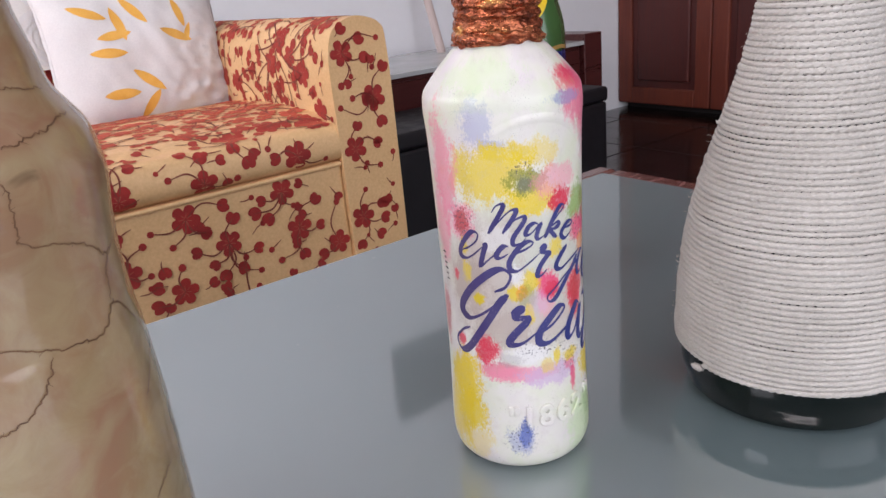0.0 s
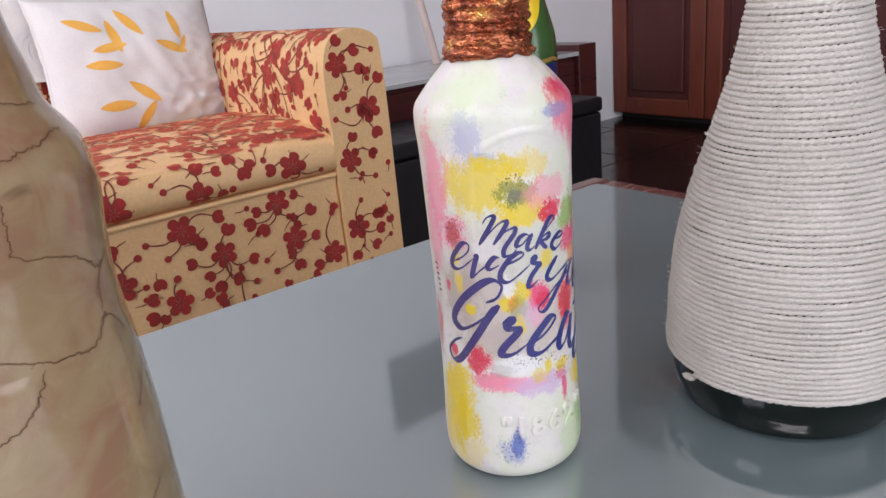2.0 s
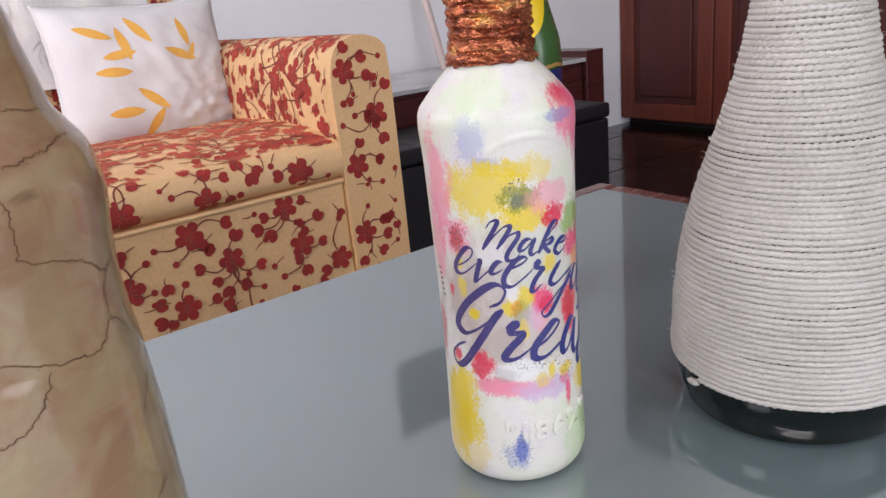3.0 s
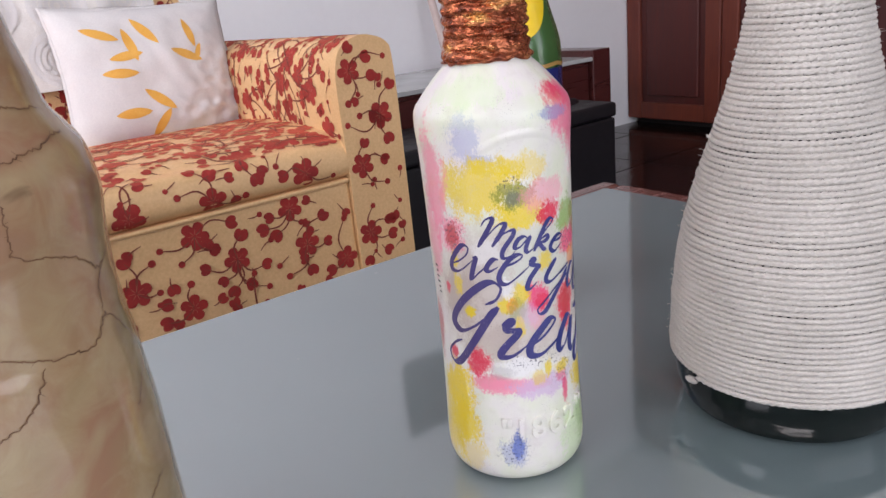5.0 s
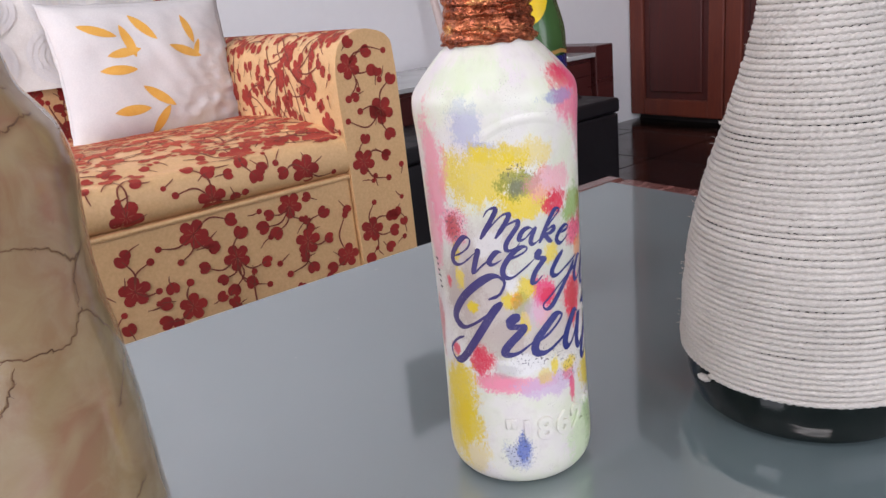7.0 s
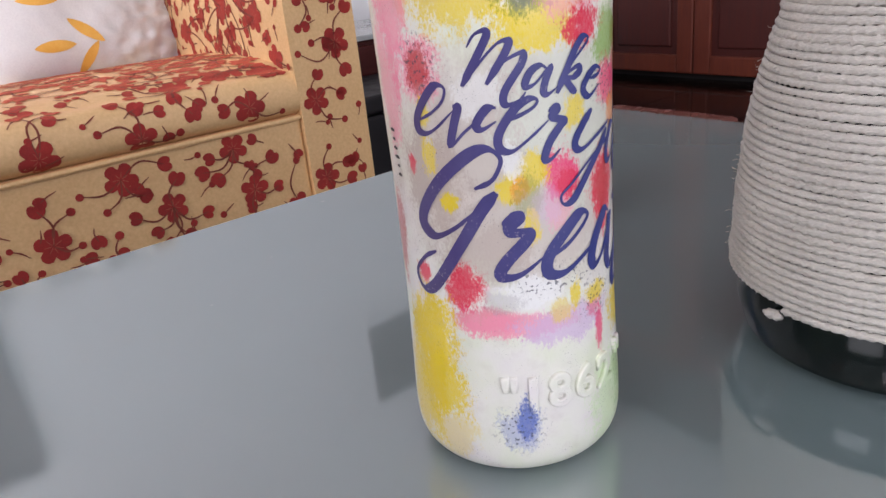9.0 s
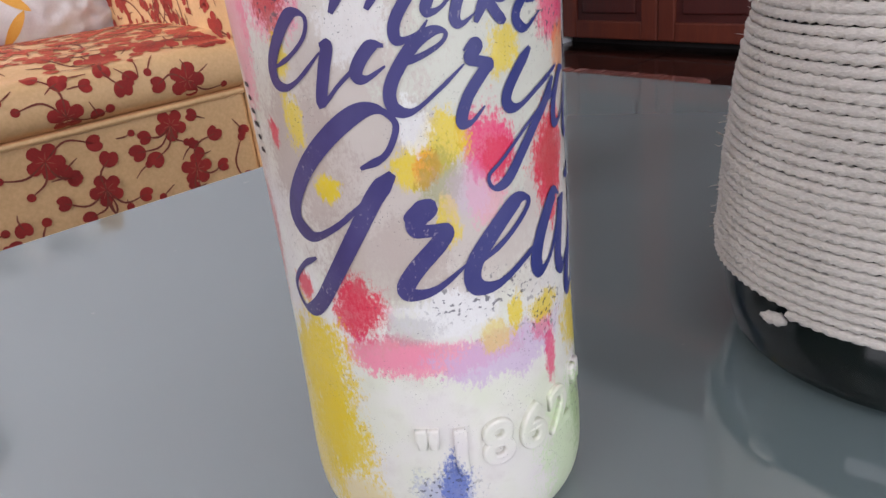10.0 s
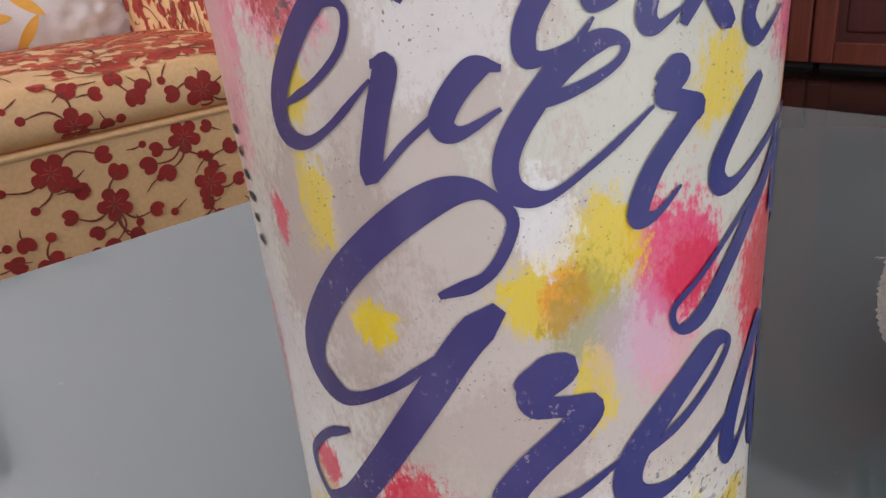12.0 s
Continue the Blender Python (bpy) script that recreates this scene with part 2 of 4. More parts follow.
# degrees round the bottle, height in mm, half width and half height in mm, colour, strength
DABS = [
    # The broad greenish dab at 36 degrees is shading put into the paint.
    (15, 88, 46, 34, "paper", 0.92), (-36, 87, 9, 12, "taupe", 0.6), (-10, 68, 12, 8, "taupe", 0.45), (-10, 107, 6, 5, "white", 0.6), (36, 100, 17, 20, "pale_shading", 0.6),
    (66, 158, 11, 8, "pink", 0.98), (70, 150, 6, 6, "pink", 0.9), (85, 148, 10, 14, "palepink", 0.8), (58, 163, 5, 4, "crimson", 0.6), (60, 152, 7, 6, "palepink", 0.6), (-19, 150, 6, 8, "blue", 0.42), (-9, 141, 6, 3, "blue", 0.4), (-19, 166, 18, 5, "palegreen", 0.45),
    (10, 158, 30, 5, "palegreen", 0.25), (-12, 131, 17, 10, "yellow", 0.88), (4, 139, 9, 3, "yellow", 0.7), (22, 138, 9, 5, "yellow", 0.6), (19, 121, 12, 6, "yellow", 0.95), (14, 128, 7, 5, "olive", 0.9), (12, 127, 3, 3, "slate", 0.7), (64, 115, 8, 7, "green", 0.9),
    (38, 126, 9, 6, "palepink", 0.65), (42, 119, 6, 4.5, "crimson", 1.0), (62, 105, 5, 5, "pink", 0.9), (74, 107, 4, 6, "pink", 0.9), (70, 97, 4, 4, "orange", 0.7),
    (-39, 112, 6, 7, "palepink", 0.9), (-38, 112, 4, 5, "red", 0.9), (-52, 132, 6, 20, "palepink", 0.85), (-62, 110, 5, 16, "palepink", 0.7), (49, 156, 8, 2.4, "blue", 0.6),
    (24, 79, 4, 6, "palepink", 0.55), (28, 86, 5, 6, "pink", 0.95), (57, 79, 5.5, 10, "crimson", 1.0), (57, 80, 3.5, 6, "red", 0.6), (30, 84, 3, 3.5, "crimson", 0.8), (12, 87.5, 4, 5, "yellow", 0.9), (2, 85, 4, 3.5, "yellow", 0.9), (7, 84, 2, 3, "orange", 0.7),
    (12, 81, 3.5, 6, "olive", 0.55), (12, 75, 2.2, 5, "yellow", 0.85), (3, 91, 3, 4, "white", 0.8), (-27, 81.5, 2.3, 2.5, "yellow", 0.95), (35, 100.5, 3, 4, "yellow", 0.85), (-36, 93, 2, 5, "yellow", 0.8),
    (-37, 102.5, 2, 3.5, "yellow", 0.8), (-48, 90, 1.2, 2.6, "crimson", 0.9), (18, 79, 4, 5, "lilac", 0.4), (-24, 59.5, 5.5, 6, "crimson", 0.98), (-48, 62, 2.2, 3, "crimson", 0.95), (-72, 68, 4, 12, "red", 0.75),
    (-14, 51, 9, 4, "pink", 0.7), (0, 49.5, 15, 3.5, "palepink", 0.95), (28, 48, 13, 5, "lilac", 0.8), (8, 58, 9, 4.5, "white", 0.85), (-5, 56, 5, 3, "grey", 0.4), (-47, 44, 9, 13, "yellow", 1.0), (-44, 30, 9, 9, "yellow", 0.95),
    (-58, 28, 9, 18, "yellow", 0.8), (-38, 16, 7, 8, "yellow", 0.45), (80, 44, 10, 8, "yellow", 0.95), (50, 43, 1.6, 6.5, "pink", 0.85), (46, 50, 3, 3, "pink", 0.6), (3.5, 23, 2.6, 6, "deepblue", 0.9), (0, 20, 6, 6, "blue", 0.5),
    (60, 19, 10, 14, "palegreen", 0.8), (78, 25, 8, 14, "green", 0.5), (33, 55.5, 1.8, 3.4, "yellow", 0.9), (47, 53, 3.6, 2.8, "yellow", 0.9), (24, 52, 3, 3, "yellow", 0.6),
    (134, 130, 8, 11, "green", 0.8), (90, 113, 12, 7, "olive", 0.8), (123, 106, 7, 6, "blue", 0.7), (111, 98, 5, 4, "pink", 0.8), (131, 95, 3, 6, "pink", 0.8), (118, 56, 5, 10, "orange", 0.8),
    (131, 44, 6, 8, "yellow", 0.9), (124, 24, 9, 9, "green", 0.6), (89, 62, 5, 5, "crimson", 0.8), (-130, 145, 16, 12, "pink", 0.7), (-170, 115, 20, 14, "yellow", 0.7), (-120, 55, 14, 16, "green", 0.6), (175, 55, 16, 14, "palepink", 0.7),
]


def painted_bottle_material():
    """White paint dabbed with a dry brush, over a bottle whose axis is the object's own z axis."""
    n = Nodes("dabbed_paint")
    tc = n.add("TexCoord")
    sep = n.add("SeparateXYZ")
    n.link(tc.outputs["Object"], sep.inputs[0])
    ang = n.math("ARCTAN2", sep.outputs[0], n.math("MULTIPLY", sep.outputs[1], -1.0))
    com = n.add("CombineXYZ")
    n.link(n.math("MULTIPLY", ang, 28.6), com.inputs[0])
    n.link(n.math("MULTIPLY", sep.outputs[2], 1000.0), com.inputs[1])
    p = com.outputs[0]
    tall = n.add("VectorMath", operation="MULTIPLY")
    n.link(p, tall.inputs[0])
    tall.inputs[1].default_value = (1.0, 0.5, 1)
    wob, grain, fleck = n.noise(tall.outputs[0], 0.20, 4, 0.6), n.noise(tall.outputs[0], 1.5, 3, 0.75), n.noise(p, 2.2, 2, 0.6)
    rag = n.math("ADD", n.math("MULTIPLY", n.math("SUBTRACT", wob, 0.5), 1.9), n.math("MULTIPLY", n.math("SUBTRACT", grain, 0.5), 1.7))
    dry = n.span(n.math("ADD", n.math("MULTIPLY", grain, 0.6), n.math("MULTIPLY", fleck, 0.4)), 0.36, 0.60, 0.84, 1.0)
    tint = n.noise(p, 0.05, 3)
    col = n.ramp(tint, ((0.35, (0.68, 0.71, 0.57)), (0.5, (0.73, 0.72, 0.66)), (0.66, (0.71, 0.665, 0.67))))
    for deg, z, rx, rz, colour, strength in DABS:
        z -= 3.2 + 0.03 * max(0.0, z - 80)
        sub = n.add("VectorMath", operation="SUBTRACT")
        n.link(p, sub.inputs[0])
        sub.inputs[1].default_value = (radians(deg) * 28.6, z, 0)
        mul = n.add("VectorMath", operation="MULTIPLY")
        n.link(sub.outputs[0], mul.inputs[0])
        mul.inputs[1].default_value = (1 / rx, 1 / rz, 0)
        ln = n.add("VectorMath", operation="LENGTH")
        n.link(mul.outputs[0], ln.inputs[0])
        amount = 0.25 if colour == "paper" else 1.0
        v = n.math("SUBTRACT", n.math("MULTIPLY_ADD", rag, amount, 1.05 if colour == "paper" else 1.22), ln.outputs["Value"])
        mask = n.span(v, 0.0, 0.45 if colour == "paper" else 0.50, 0.0, strength, smooth=True)
        if colour != "paper": mask = n.math("MULTIPLY", mask, dry)
        col = n.mix(mask, col, COLOURS[colour])
    specks = n.math("MULTIPLY", n.span(fleck, 0.64, 0.69), n.span(n.noise(p, 0.09, 3), 0.50, 0.60))
    col = n.mix(n.math("MULTIPLY", specks, 0.75), col, (0.07, 0.065, 0.075))
    dots = n.span(n.noise(p, 0.95, 2, 0.5), 0.585, 0.63)
    for deg, z, rx, rz in ((0, 17, 8, 8), (22, 57, 14, 5), (48, 49, 7, 6), (-37, 109, 6, 9), (76, 24, 7, 9), (12, 128, 6, 4), (62, 101, 9, 7)):
        sub = n.add("VectorMath", operation="SUBTRACT")
        n.link(p, sub.inputs[0])
        sub.inputs[1].default_value = (radians(deg) * 28.6, z, 0)
        mul = n.add("VectorMath", operation="MULTIPLY")
        n.link(sub.outputs[0], mul.inputs[0])
        mul.inputs[1].default_value = (1 / rx, 1 / rz, 0)
        ln = n.add("VectorMath", operation="LENGTH")
        n.link(mul.outputs[0], ln.inputs[0])
        near = n.span(n.math("MULTIPLY_ADD", rag, -0.4, ln.outputs["Value"]), 1.05, 0.5, 0.0, 0.8)
        col = n.mix(n.math("MULTIPLY", dots, near), col, (0.05, 0.05, 0.075))
    grime = n.math("MULTIPLY", n.span(n.noise(p, 0.16, 5, 0.65), 0.52, 0.72), 0.22)
    col = n.mix(grime, col, (0.46, 0.40, 0.36))
    relief = n.math("ADD", n.math("MULTIPLY", grain, 0.5), wob)
    return n.out(col, n.span(grain, 0.3, 0.7, 0.26, 0.42), 0, relief, 0.22, 0.0004, coat=0.2)


rope_fibre = rope_material()
copper = copper_material()
marble = marble_material()
dabbed = painted_bottle_material()
crack_brown = mottled("crack_brown", (0.085, 0.036, 0.015), (0.20, 0.100, 0.045), 150, 0.6, 0.3)
glossy = {k: mottled("gloss_" + k, tuple(0.85 * x for x in c), c, 30, 0.2, 0.1, 6, coat=0.3)
          for k, c in (("blue", (0.012, 0.025, 0.16)), ("green", (0.045, 0.125, 0.035)), ("yellow", (0.86, 0.60, 0.02)), ("red", (0.6, 0.09, 0.03)), ("gold", (0.45, 0.27, 0.08)))}


def glow_material():
    n = Nodes("tube_glow")
    n.bsdf.inputs["Emission Color"].default_value = (1.0, 0.97, 0.95, 1)
    n.bsdf.inputs["Emission Strength"].default_value = 14.0
    return n.out((0.8, 0.8, 0.8), 0.4)


tube_glow = glow_material()


# ---- building helpers ----
def part(name, bm, material, parent=None, label="", smooth=False, kind=""):
    """Links a bmesh as one mesh object under a thing or a part."""
    me = bpy.data.meshes.new(name)
    bm.to_mesh(me)
    bm.free()
    me.materials.append(material)
    if smooth: me.polygons.foreach_set("use_smooth", [True] * len(me.polygons))
    ob = new(name, me)
    ob.parent = parent
    return tagged(ob, label, kind=kind)


def thing(name, m, label, category, group="", kind=""):
    ob = new(name)
    ob.empty_display_size = 0.05
    ob.matrix_world = m
    return tagged(ob, label, category, group, kind)


def block(lo, hi, bevel=0.0, segs=2, bm=None):
    bm = bm or bmesh.new()
    made = bmesh.ops.create_cube(bm, size=1.0)["verts"]
    for v in made:
        v.co = Vector(lo[i] + (v.co[i] + 0.5) * (hi[i] - lo[i]) for i in range(3))
    if bevel:
        edges = list({e for v in made for e in v.link_edges})
        bmesh.ops.bevel(bm, geom=edges, offset=bevel, segments=segs, affect="EDGES", profile=0.5)
    return bm


def grid(f, us, vs, close_u=False):
    """A sheet of quads through f(u, v)."""
    bm = bmesh.new()
    rows = [[bm.verts.new(f(u, v)) for v in vs] for u in us]
    n = len(us)
    for i in range(n if close_u else n - 1):
        a, b = rows[i], rows[(i + 1) % n]
        for j in range(len(vs) - 1):
            bm.faces.new((a[j], b[j], b[j + 1], a[j + 1]))
    return bm


def lathe(profile, segs=96, smooth_steps=1):
    """A solid of revolution from (height, radius) pairs; both ends closed on the axis."""
    bm = bmesh.new()
    rings = [[bm.verts.new((r * math.sin(2 * math.pi * i / segs), -r * math.cos(2 * math.pi * i / segs), z)) for i in range(segs)] for z, r in profile]
    for a, b in zip(rings, rings[1:]):
        for i in range(segs):
            bm.faces.new((a[i], a[(i + 1) % segs], b[(i + 1) % segs], b[i]))
    bm.faces.new(rings[0][::-1])
    bm.faces.new(rings[-1])
    return bm


def curve_through(points, steps=6):
    """Catmull-Rom through plane or space points."""
    p = [Vector(q) for q in points]
    p = [2 * p[0] - p[1]] + p + [2 * p[-1] - p[-2]]
    out = []
    for i in range(1, len(p) - 2):
        for k in range(steps):
            t = k / steps
            a, b, c, d = p[i - 1:i + 3]
            out.append(0.5 * ((2 * b) + (c - a) * t + (2 * a - 5 * b + 4 * c - d) * t * t + (3 * b - a - 3 * c + d) * t ** 3))
    return out + [p[-2]]


def refine(profile, steps=5):
    return [(q[0], max(q[1], 0.0002)) for q in curve_through(profile, steps)]


def ribbon(bm, points, width, place, thin=1.0, steps=6):
    """A brush stroke in a plane, laid on a surface by place(s, t). Falling strokes take the full width, rising ones a part of it."""
    line = curve_through(points, steps)
    last = None
    n = len(line)
    for i, q in enumerate(line):
        d = (line[min(i + 1, n - 1)] - line[max(i - 1, 0)])
        d = d.normalized() if d.length > 1e-9 else Vector((1, 0))
        fall = min(max(0.5 - 0.9 * d.y, 0), 1)
        end = min(1.0, 0.45 + 0.55 * min(i, n - 1 - i) / 4)
        w = 0.5 * width * (thin + (1 - thin) * fall) * end
        side = Vector((-d.y, d.x)) * w
        pair = [bm.verts.new(place(*(q + side))), bm.verts.new(place(*q)), bm.verts.new(place(*(q - side)))]
        if last:
            bm.faces.new((last[0], last[1], pair[1], pair[0]))
            bm.faces.new((last[1], last[2], pair[2], pair[1]))
        last = pair


def blossom(bm, cx, cy, radius, turn, place, petals=5, depth=0.40):
    """A flat flower, heart or dot with a petalled outline, laid on a surface."""
    hub = bm.verts.new(place(cx, cy))
    rings = []
    for k in (0.5, 1.0):
        ring = []
        for i in range(30):
            a = 2 * math.pi * i / 30
            r = radius * k * (1 - depth * (1 - abs(math.cos(petals * a / 2)) ** 0.6)) if petals else radius * k
            ring.append(bm.verts.new(place(cx + r * math.cos(a + turn), cy + r * math.sin(a + turn))))
        rings.append(ring)
    for i in range(30):
        j = (i + 1) % 30
        bm.faces.new((hub, rings[0][i], rings[0][j]))
        bm.faces.new((rings[0][i], rings[1][i], rings[1][j], rings[0][j]))


def heart(bm, cx, cy, size, turn, place):
    """A flat round bud with a cleft towards the turn."""
    hub, ring = bm.verts.new(place(cx, cy)), []
    for i in range(18):
        a = 2 * math.pi * i / 18 - math.pi
        r = size * (1 - 0.42 * math.exp(-(a / 0.36) ** 2)) * (1 + 0.10 * math.cos(a))
        ring.append(bm.verts.new(place(cx + r * math.cos(a + turn), cy + r * math.sin(a + turn))))
    for i in range(18): bm.faces.new((hub, ring[i], ring[(i + 1) % 18]))


# ---- the room ----
def structure(name, bm, material, label, category):
    ob = part(name, bm, material)
    ob.matrix_world = RM
    return tagged(ob, label, category, kind="structure")


A0, A1, N0, N1, H, T = -2.4, 2.60, -3.3, 2.09, 2.7, 0.18      # inner faces of the room


def wall_with_window(lo, hi, axis, win):
    """A wall box along one axis with an opening through it."""
    bm = bmesh.new()
    f, t, sill, head = win
    for p0, p1, z0, z1 in ((lo[axis], f, 0, H), (t, hi[axis], 0, H), (f, t, 0, sill), (f, t, head, H)):
        a, b = list(lo), list(hi)
        a[axis], b[axis], a[2], b[2] = p0, p1, z0, z1
        block(a, b, bm=bm)
    return bm


structure("wall_north", block((A0 - T, N1, 0), (A1 + 0.62, N1 + T, H)), wall_paint, "plain white painted plaster wall", "wall")
structure("wall_east", block((A1 + 0.62, N0 - T, 0), (A1 + 0.62 + T, N1 + T, H)), wall_paint, "plain white painted plaster wall behind the wardrobe", "wall")
structure("wall_south", wall_with_window((A0 - T, N0 - T, 0), (A1 + 0.62, N0, H), 0, WIN_S), wall_paint, "white painted wall, out of view, with wide glazed doors added", "wall")
structure("wall_west", wall_with_window((A0 - T, N0, 0), (A0, N1, H), 1, WIN_W), wall_paint, "white painted wall, out of view, with an added window", "wall")
structure("ceiling", block((A0 - T, N0 - T, H), (A1 + 0.8, N1 + T, H + 0.15)), ceiling_paint, "plain white ceiling", "ceiling")
floor = structure("floor", block((A0 - T, N0 - T, -0.15), (A1 + 0.8, N1 + T, -0.004)), floor_joint, "dark polished stone tile floor", "floor")


def window_frame(name, m, width, height, label):
    w = thing(name, m, label, "window", kind="structure")
    for lo, hi in (((0, -0.03, 0), (width, 0.03, 0.05)), ((0, -0.03, height - 0.05), (width, 0.03, height)), ((0, -0.03, 0.05), (0.05, 0.03, height - 0.05)),
                   ((width - 0.05, -0.03, 0.05), (width, 0.03, height - 0.05)), ((width / 2 - 0.025, -0.03, 0.05), (width / 2 + 0.025, 0.03, height - 0.05))):
        part("frame_bar", block(lo, hi, 0.005), window_white, w)


# Unseen frames for the assumed openings that hold the added lamps.
window_frame("added_window_1", RM @ Matrix.Translation((WIN_S[0], N0 - 0.09, WIN_S[2])), WIN_S[1] - WIN_S[0], WIN_S[3] - WIN_S[2], "white framed glazed doors out of view, added to light the room")
window_frame("added_window_2", RM @ Matrix.Translation((A0 - 0.09, WIN_W[0], WIN_W[2])) @ Matrix.Rotation(radians(90), 4, "Z"), WIN_W[1] - WIN_W[0], WIN_W[3] - WIN_W[2], "white framed side window out of view, added to light the room")


# ---- wardrobe with panelled doors along the east side ----
def wardrobe(n_from, width, label):
    """One double-door unit; local x runs along the wall, y into it."""
    w = thing("wardrobe", RM @ Matrix.Translation((A1, n_from, 0)) @ Matrix.Rotation(radians(-90), 4, "Z"), label, "wardrobe", "wardrobe units along the wall")
    part("carcass", block((0, 0.025, 0.03), (width, 0.6, 2.3), 0.003), red_wood, w)
    # Unseen box, added so that the table glass reflects something dark.
    part("added_upper_box", block((0, 0.004, 2.303), (width, 0.6, 2.66), 0.004), panel_wood, w, "plain dark box above the doors, unseen, added to darken the table reflection")
    part("plinth", block((0.01, 0.06, 0), (width - 0.01, 0.58, 0.03)), floor_joint, w, "dark recessed plinth")
    half = width / 2
    for k in range(2):
        x0, x1 = k * half + 0.002, (k + 1) * half - 0.002
        door = part("door", block((x0 + 0.07, 0.013, 0.10), (x1 - 0.07, 0.022, 2.2)), panel_wood, w, "recessed darker door field")
        for lo, hi in (((x0, 0, 0.03), (x0 + 0.075, 0.024, 2.29)), ((x1 - 0.075, 0, 0.03), (x1, 0.024, 2.29)),
                       ((x0 + 0.075, 0, 0.03), (x1 - 0.075, 0.024, 0.105)), ((x0 + 0.075, 0, 1.05), (x1 - 0.075, 0.024, 1.12)), ((x0 + 0.075, 0, 2.19), (x1 - 0.075, 0.024, 2.29))):
            part("door_rail", block(lo, hi, 0.006), red_wood, door)
        for z0, z1 in ((0.135, 1.02), (1.15, 2.16)):
            part("raised_panel", block((x0 + 0.105, 0.004, z0), (x1 - 0.105, 0.016, z1), 0.008), panel_wood, door)
        knob = lathe(refine(((0, 0.006), (0.008, 0.005), (0.016, 0.012), (0.022, 0.009), (0.024, 0.001)), 3), 20)
        bmesh.ops.transform(knob, matrix=Matrix.Translation((x1 - 0.035 if k == 0 else x0 + 0.035, 0, 0.98)) @ Matrix.Rotation(radians(90), 4, "X"), verts=knob.verts)
        part("knob", knob, metal_grey, door, "small round metal knob", True)
    return w


for k in range(5):
    wardrobe(N1 - 0.003 - k * 0.98, 0.975, "reddish brown wooden wardrobe with panelled doors")


# ---- low console along the north wall, black bench before it, framed pictures ----
def console():
    c = thing("console", at(0.19, 1.60, 0), "low dark red wooden console with a pale glass top", "console")
    part("body", block((0, 0.015, 0.06), (1.630, 0.47, 0.390), 0.004), dark_red_wood, c)
    part("plinth", block((0.03, 0.04, 0), (1.69, 0.41, 0.06)), floor_joint, c)
    for k in range(3):
        d = part("drawer_front", block((0.012 + k * 0.538, 0, 0.075), (0.538 + k * 0.538, 0.018, 0.378), 0.004), dark_red_wood, c)
        part("pull", block((0.23 + k * 0.538, -0.014, 0.23), (0.32 + k * 0.538, 0.0, 0.24), 0.003), metal_grey, d, "thin metal pull")
    part("glass_top", block((-0.005, -0.01, 0.392), (1.628, 0.475, 0.406), 0.002), console_glass, c, "pale grey glass top")
    part("end_panel", block((1.632, -0.006, 0.06), (1.724, 0.474, 0.428), 0.004), dark_red_wood, c, "raised reddish wooden end")


def bench():
    b = thing("bench", at(0.70, 1.28, 0), "low black vinyl covered storage bench on the floor", "bench")
    part("body", block((0, 0, 0.012), (0.868, 0.29, 0.258), 0.008), black_vinyl, b)
    part("lid", block((-0.004, -0.004, 0.260), (0.872, 0.294, 0.304), 0.010, 3), black_vinyl, b, "padded black lid")
    for x in (0.05, 0.82):
        for y in (0.04, 0.23):
            part("foot", block((x, y, 0), (x + 0.03, y + 0.03, 0.013)), black_vinyl, b)


def crumpled_cloth():
    random.seed(5)
    f = lambda u, v: (0.09 * math.cos(u) * v, 0.06 * math.sin(u) * v, 0.002 + 0.05 * (1 - v ** 2) * (0.5 + noise.noise((3 * math.cos(u) * v, 3 * math.sin(u) * v, 2.0))) + 0.004 * (1 - v))
    ob = part("crumpled_cloth", grid(f, [2 * math.pi * i / 40 for i in range(40)], [j / 12 for j in range(13)], True), black_vinyl, None, smooth=True)
    ob.matrix_world = at(1.45, 1.42, 0.304)
    tagged(ob, "dark crumpled cloth lying on the black bench", "cloth")


def framed_picture(a, z, w, h):
    p = thing("framed_picture", at(a, N1, z), "dark framed dull picture hanging on the white wall", "picture")
    part("picture_field", block((0.03, -0.014, 0.03), (w - 0.03, -0.004, h - 0.03)), frame_dark, p)
    for lo, hi in (((0, -0.025, 0), (w, -0.002, 0.03)), ((0, -0.025, h - 0.03), (w, -0.002, h)), ((0, -0.025, 0.03), (0.03, -0.002, h - 0.03)), ((w - 0.03, -0.025, 0.03), (w, -0.002, h - 0.03))):
        part("frame_bar", block(lo, hi, 0.004), frame_dark, p)


def wooden_pole():
    """A slim pole that stands on the console and leans on the wall."""
    foot, head = Vector((1.460, 1.945, 0.407)), Vector((1.425, 2.070, 0.950))
    axis = head - foot
    bm = lathe(refine(((0.0, 0.0125), (0.004, 0.0150), (0.10, 0.0145), (0.35, 0.0130), (0.54, 0.0115), (0.555, 0.0070), (0.558, 0.0010)), 4), 28)
    ob = part("wooden_pole", bm, pale_wood, None, smooth=True)
    ob.matrix_world = RM @ Matrix.Translation(foot) @ axis.to_track_quat("Z", "Y").to_matrix().to_4x4()
    tagged(ob, "slim pale brown wooden pole leaning on the white wall", "pole")


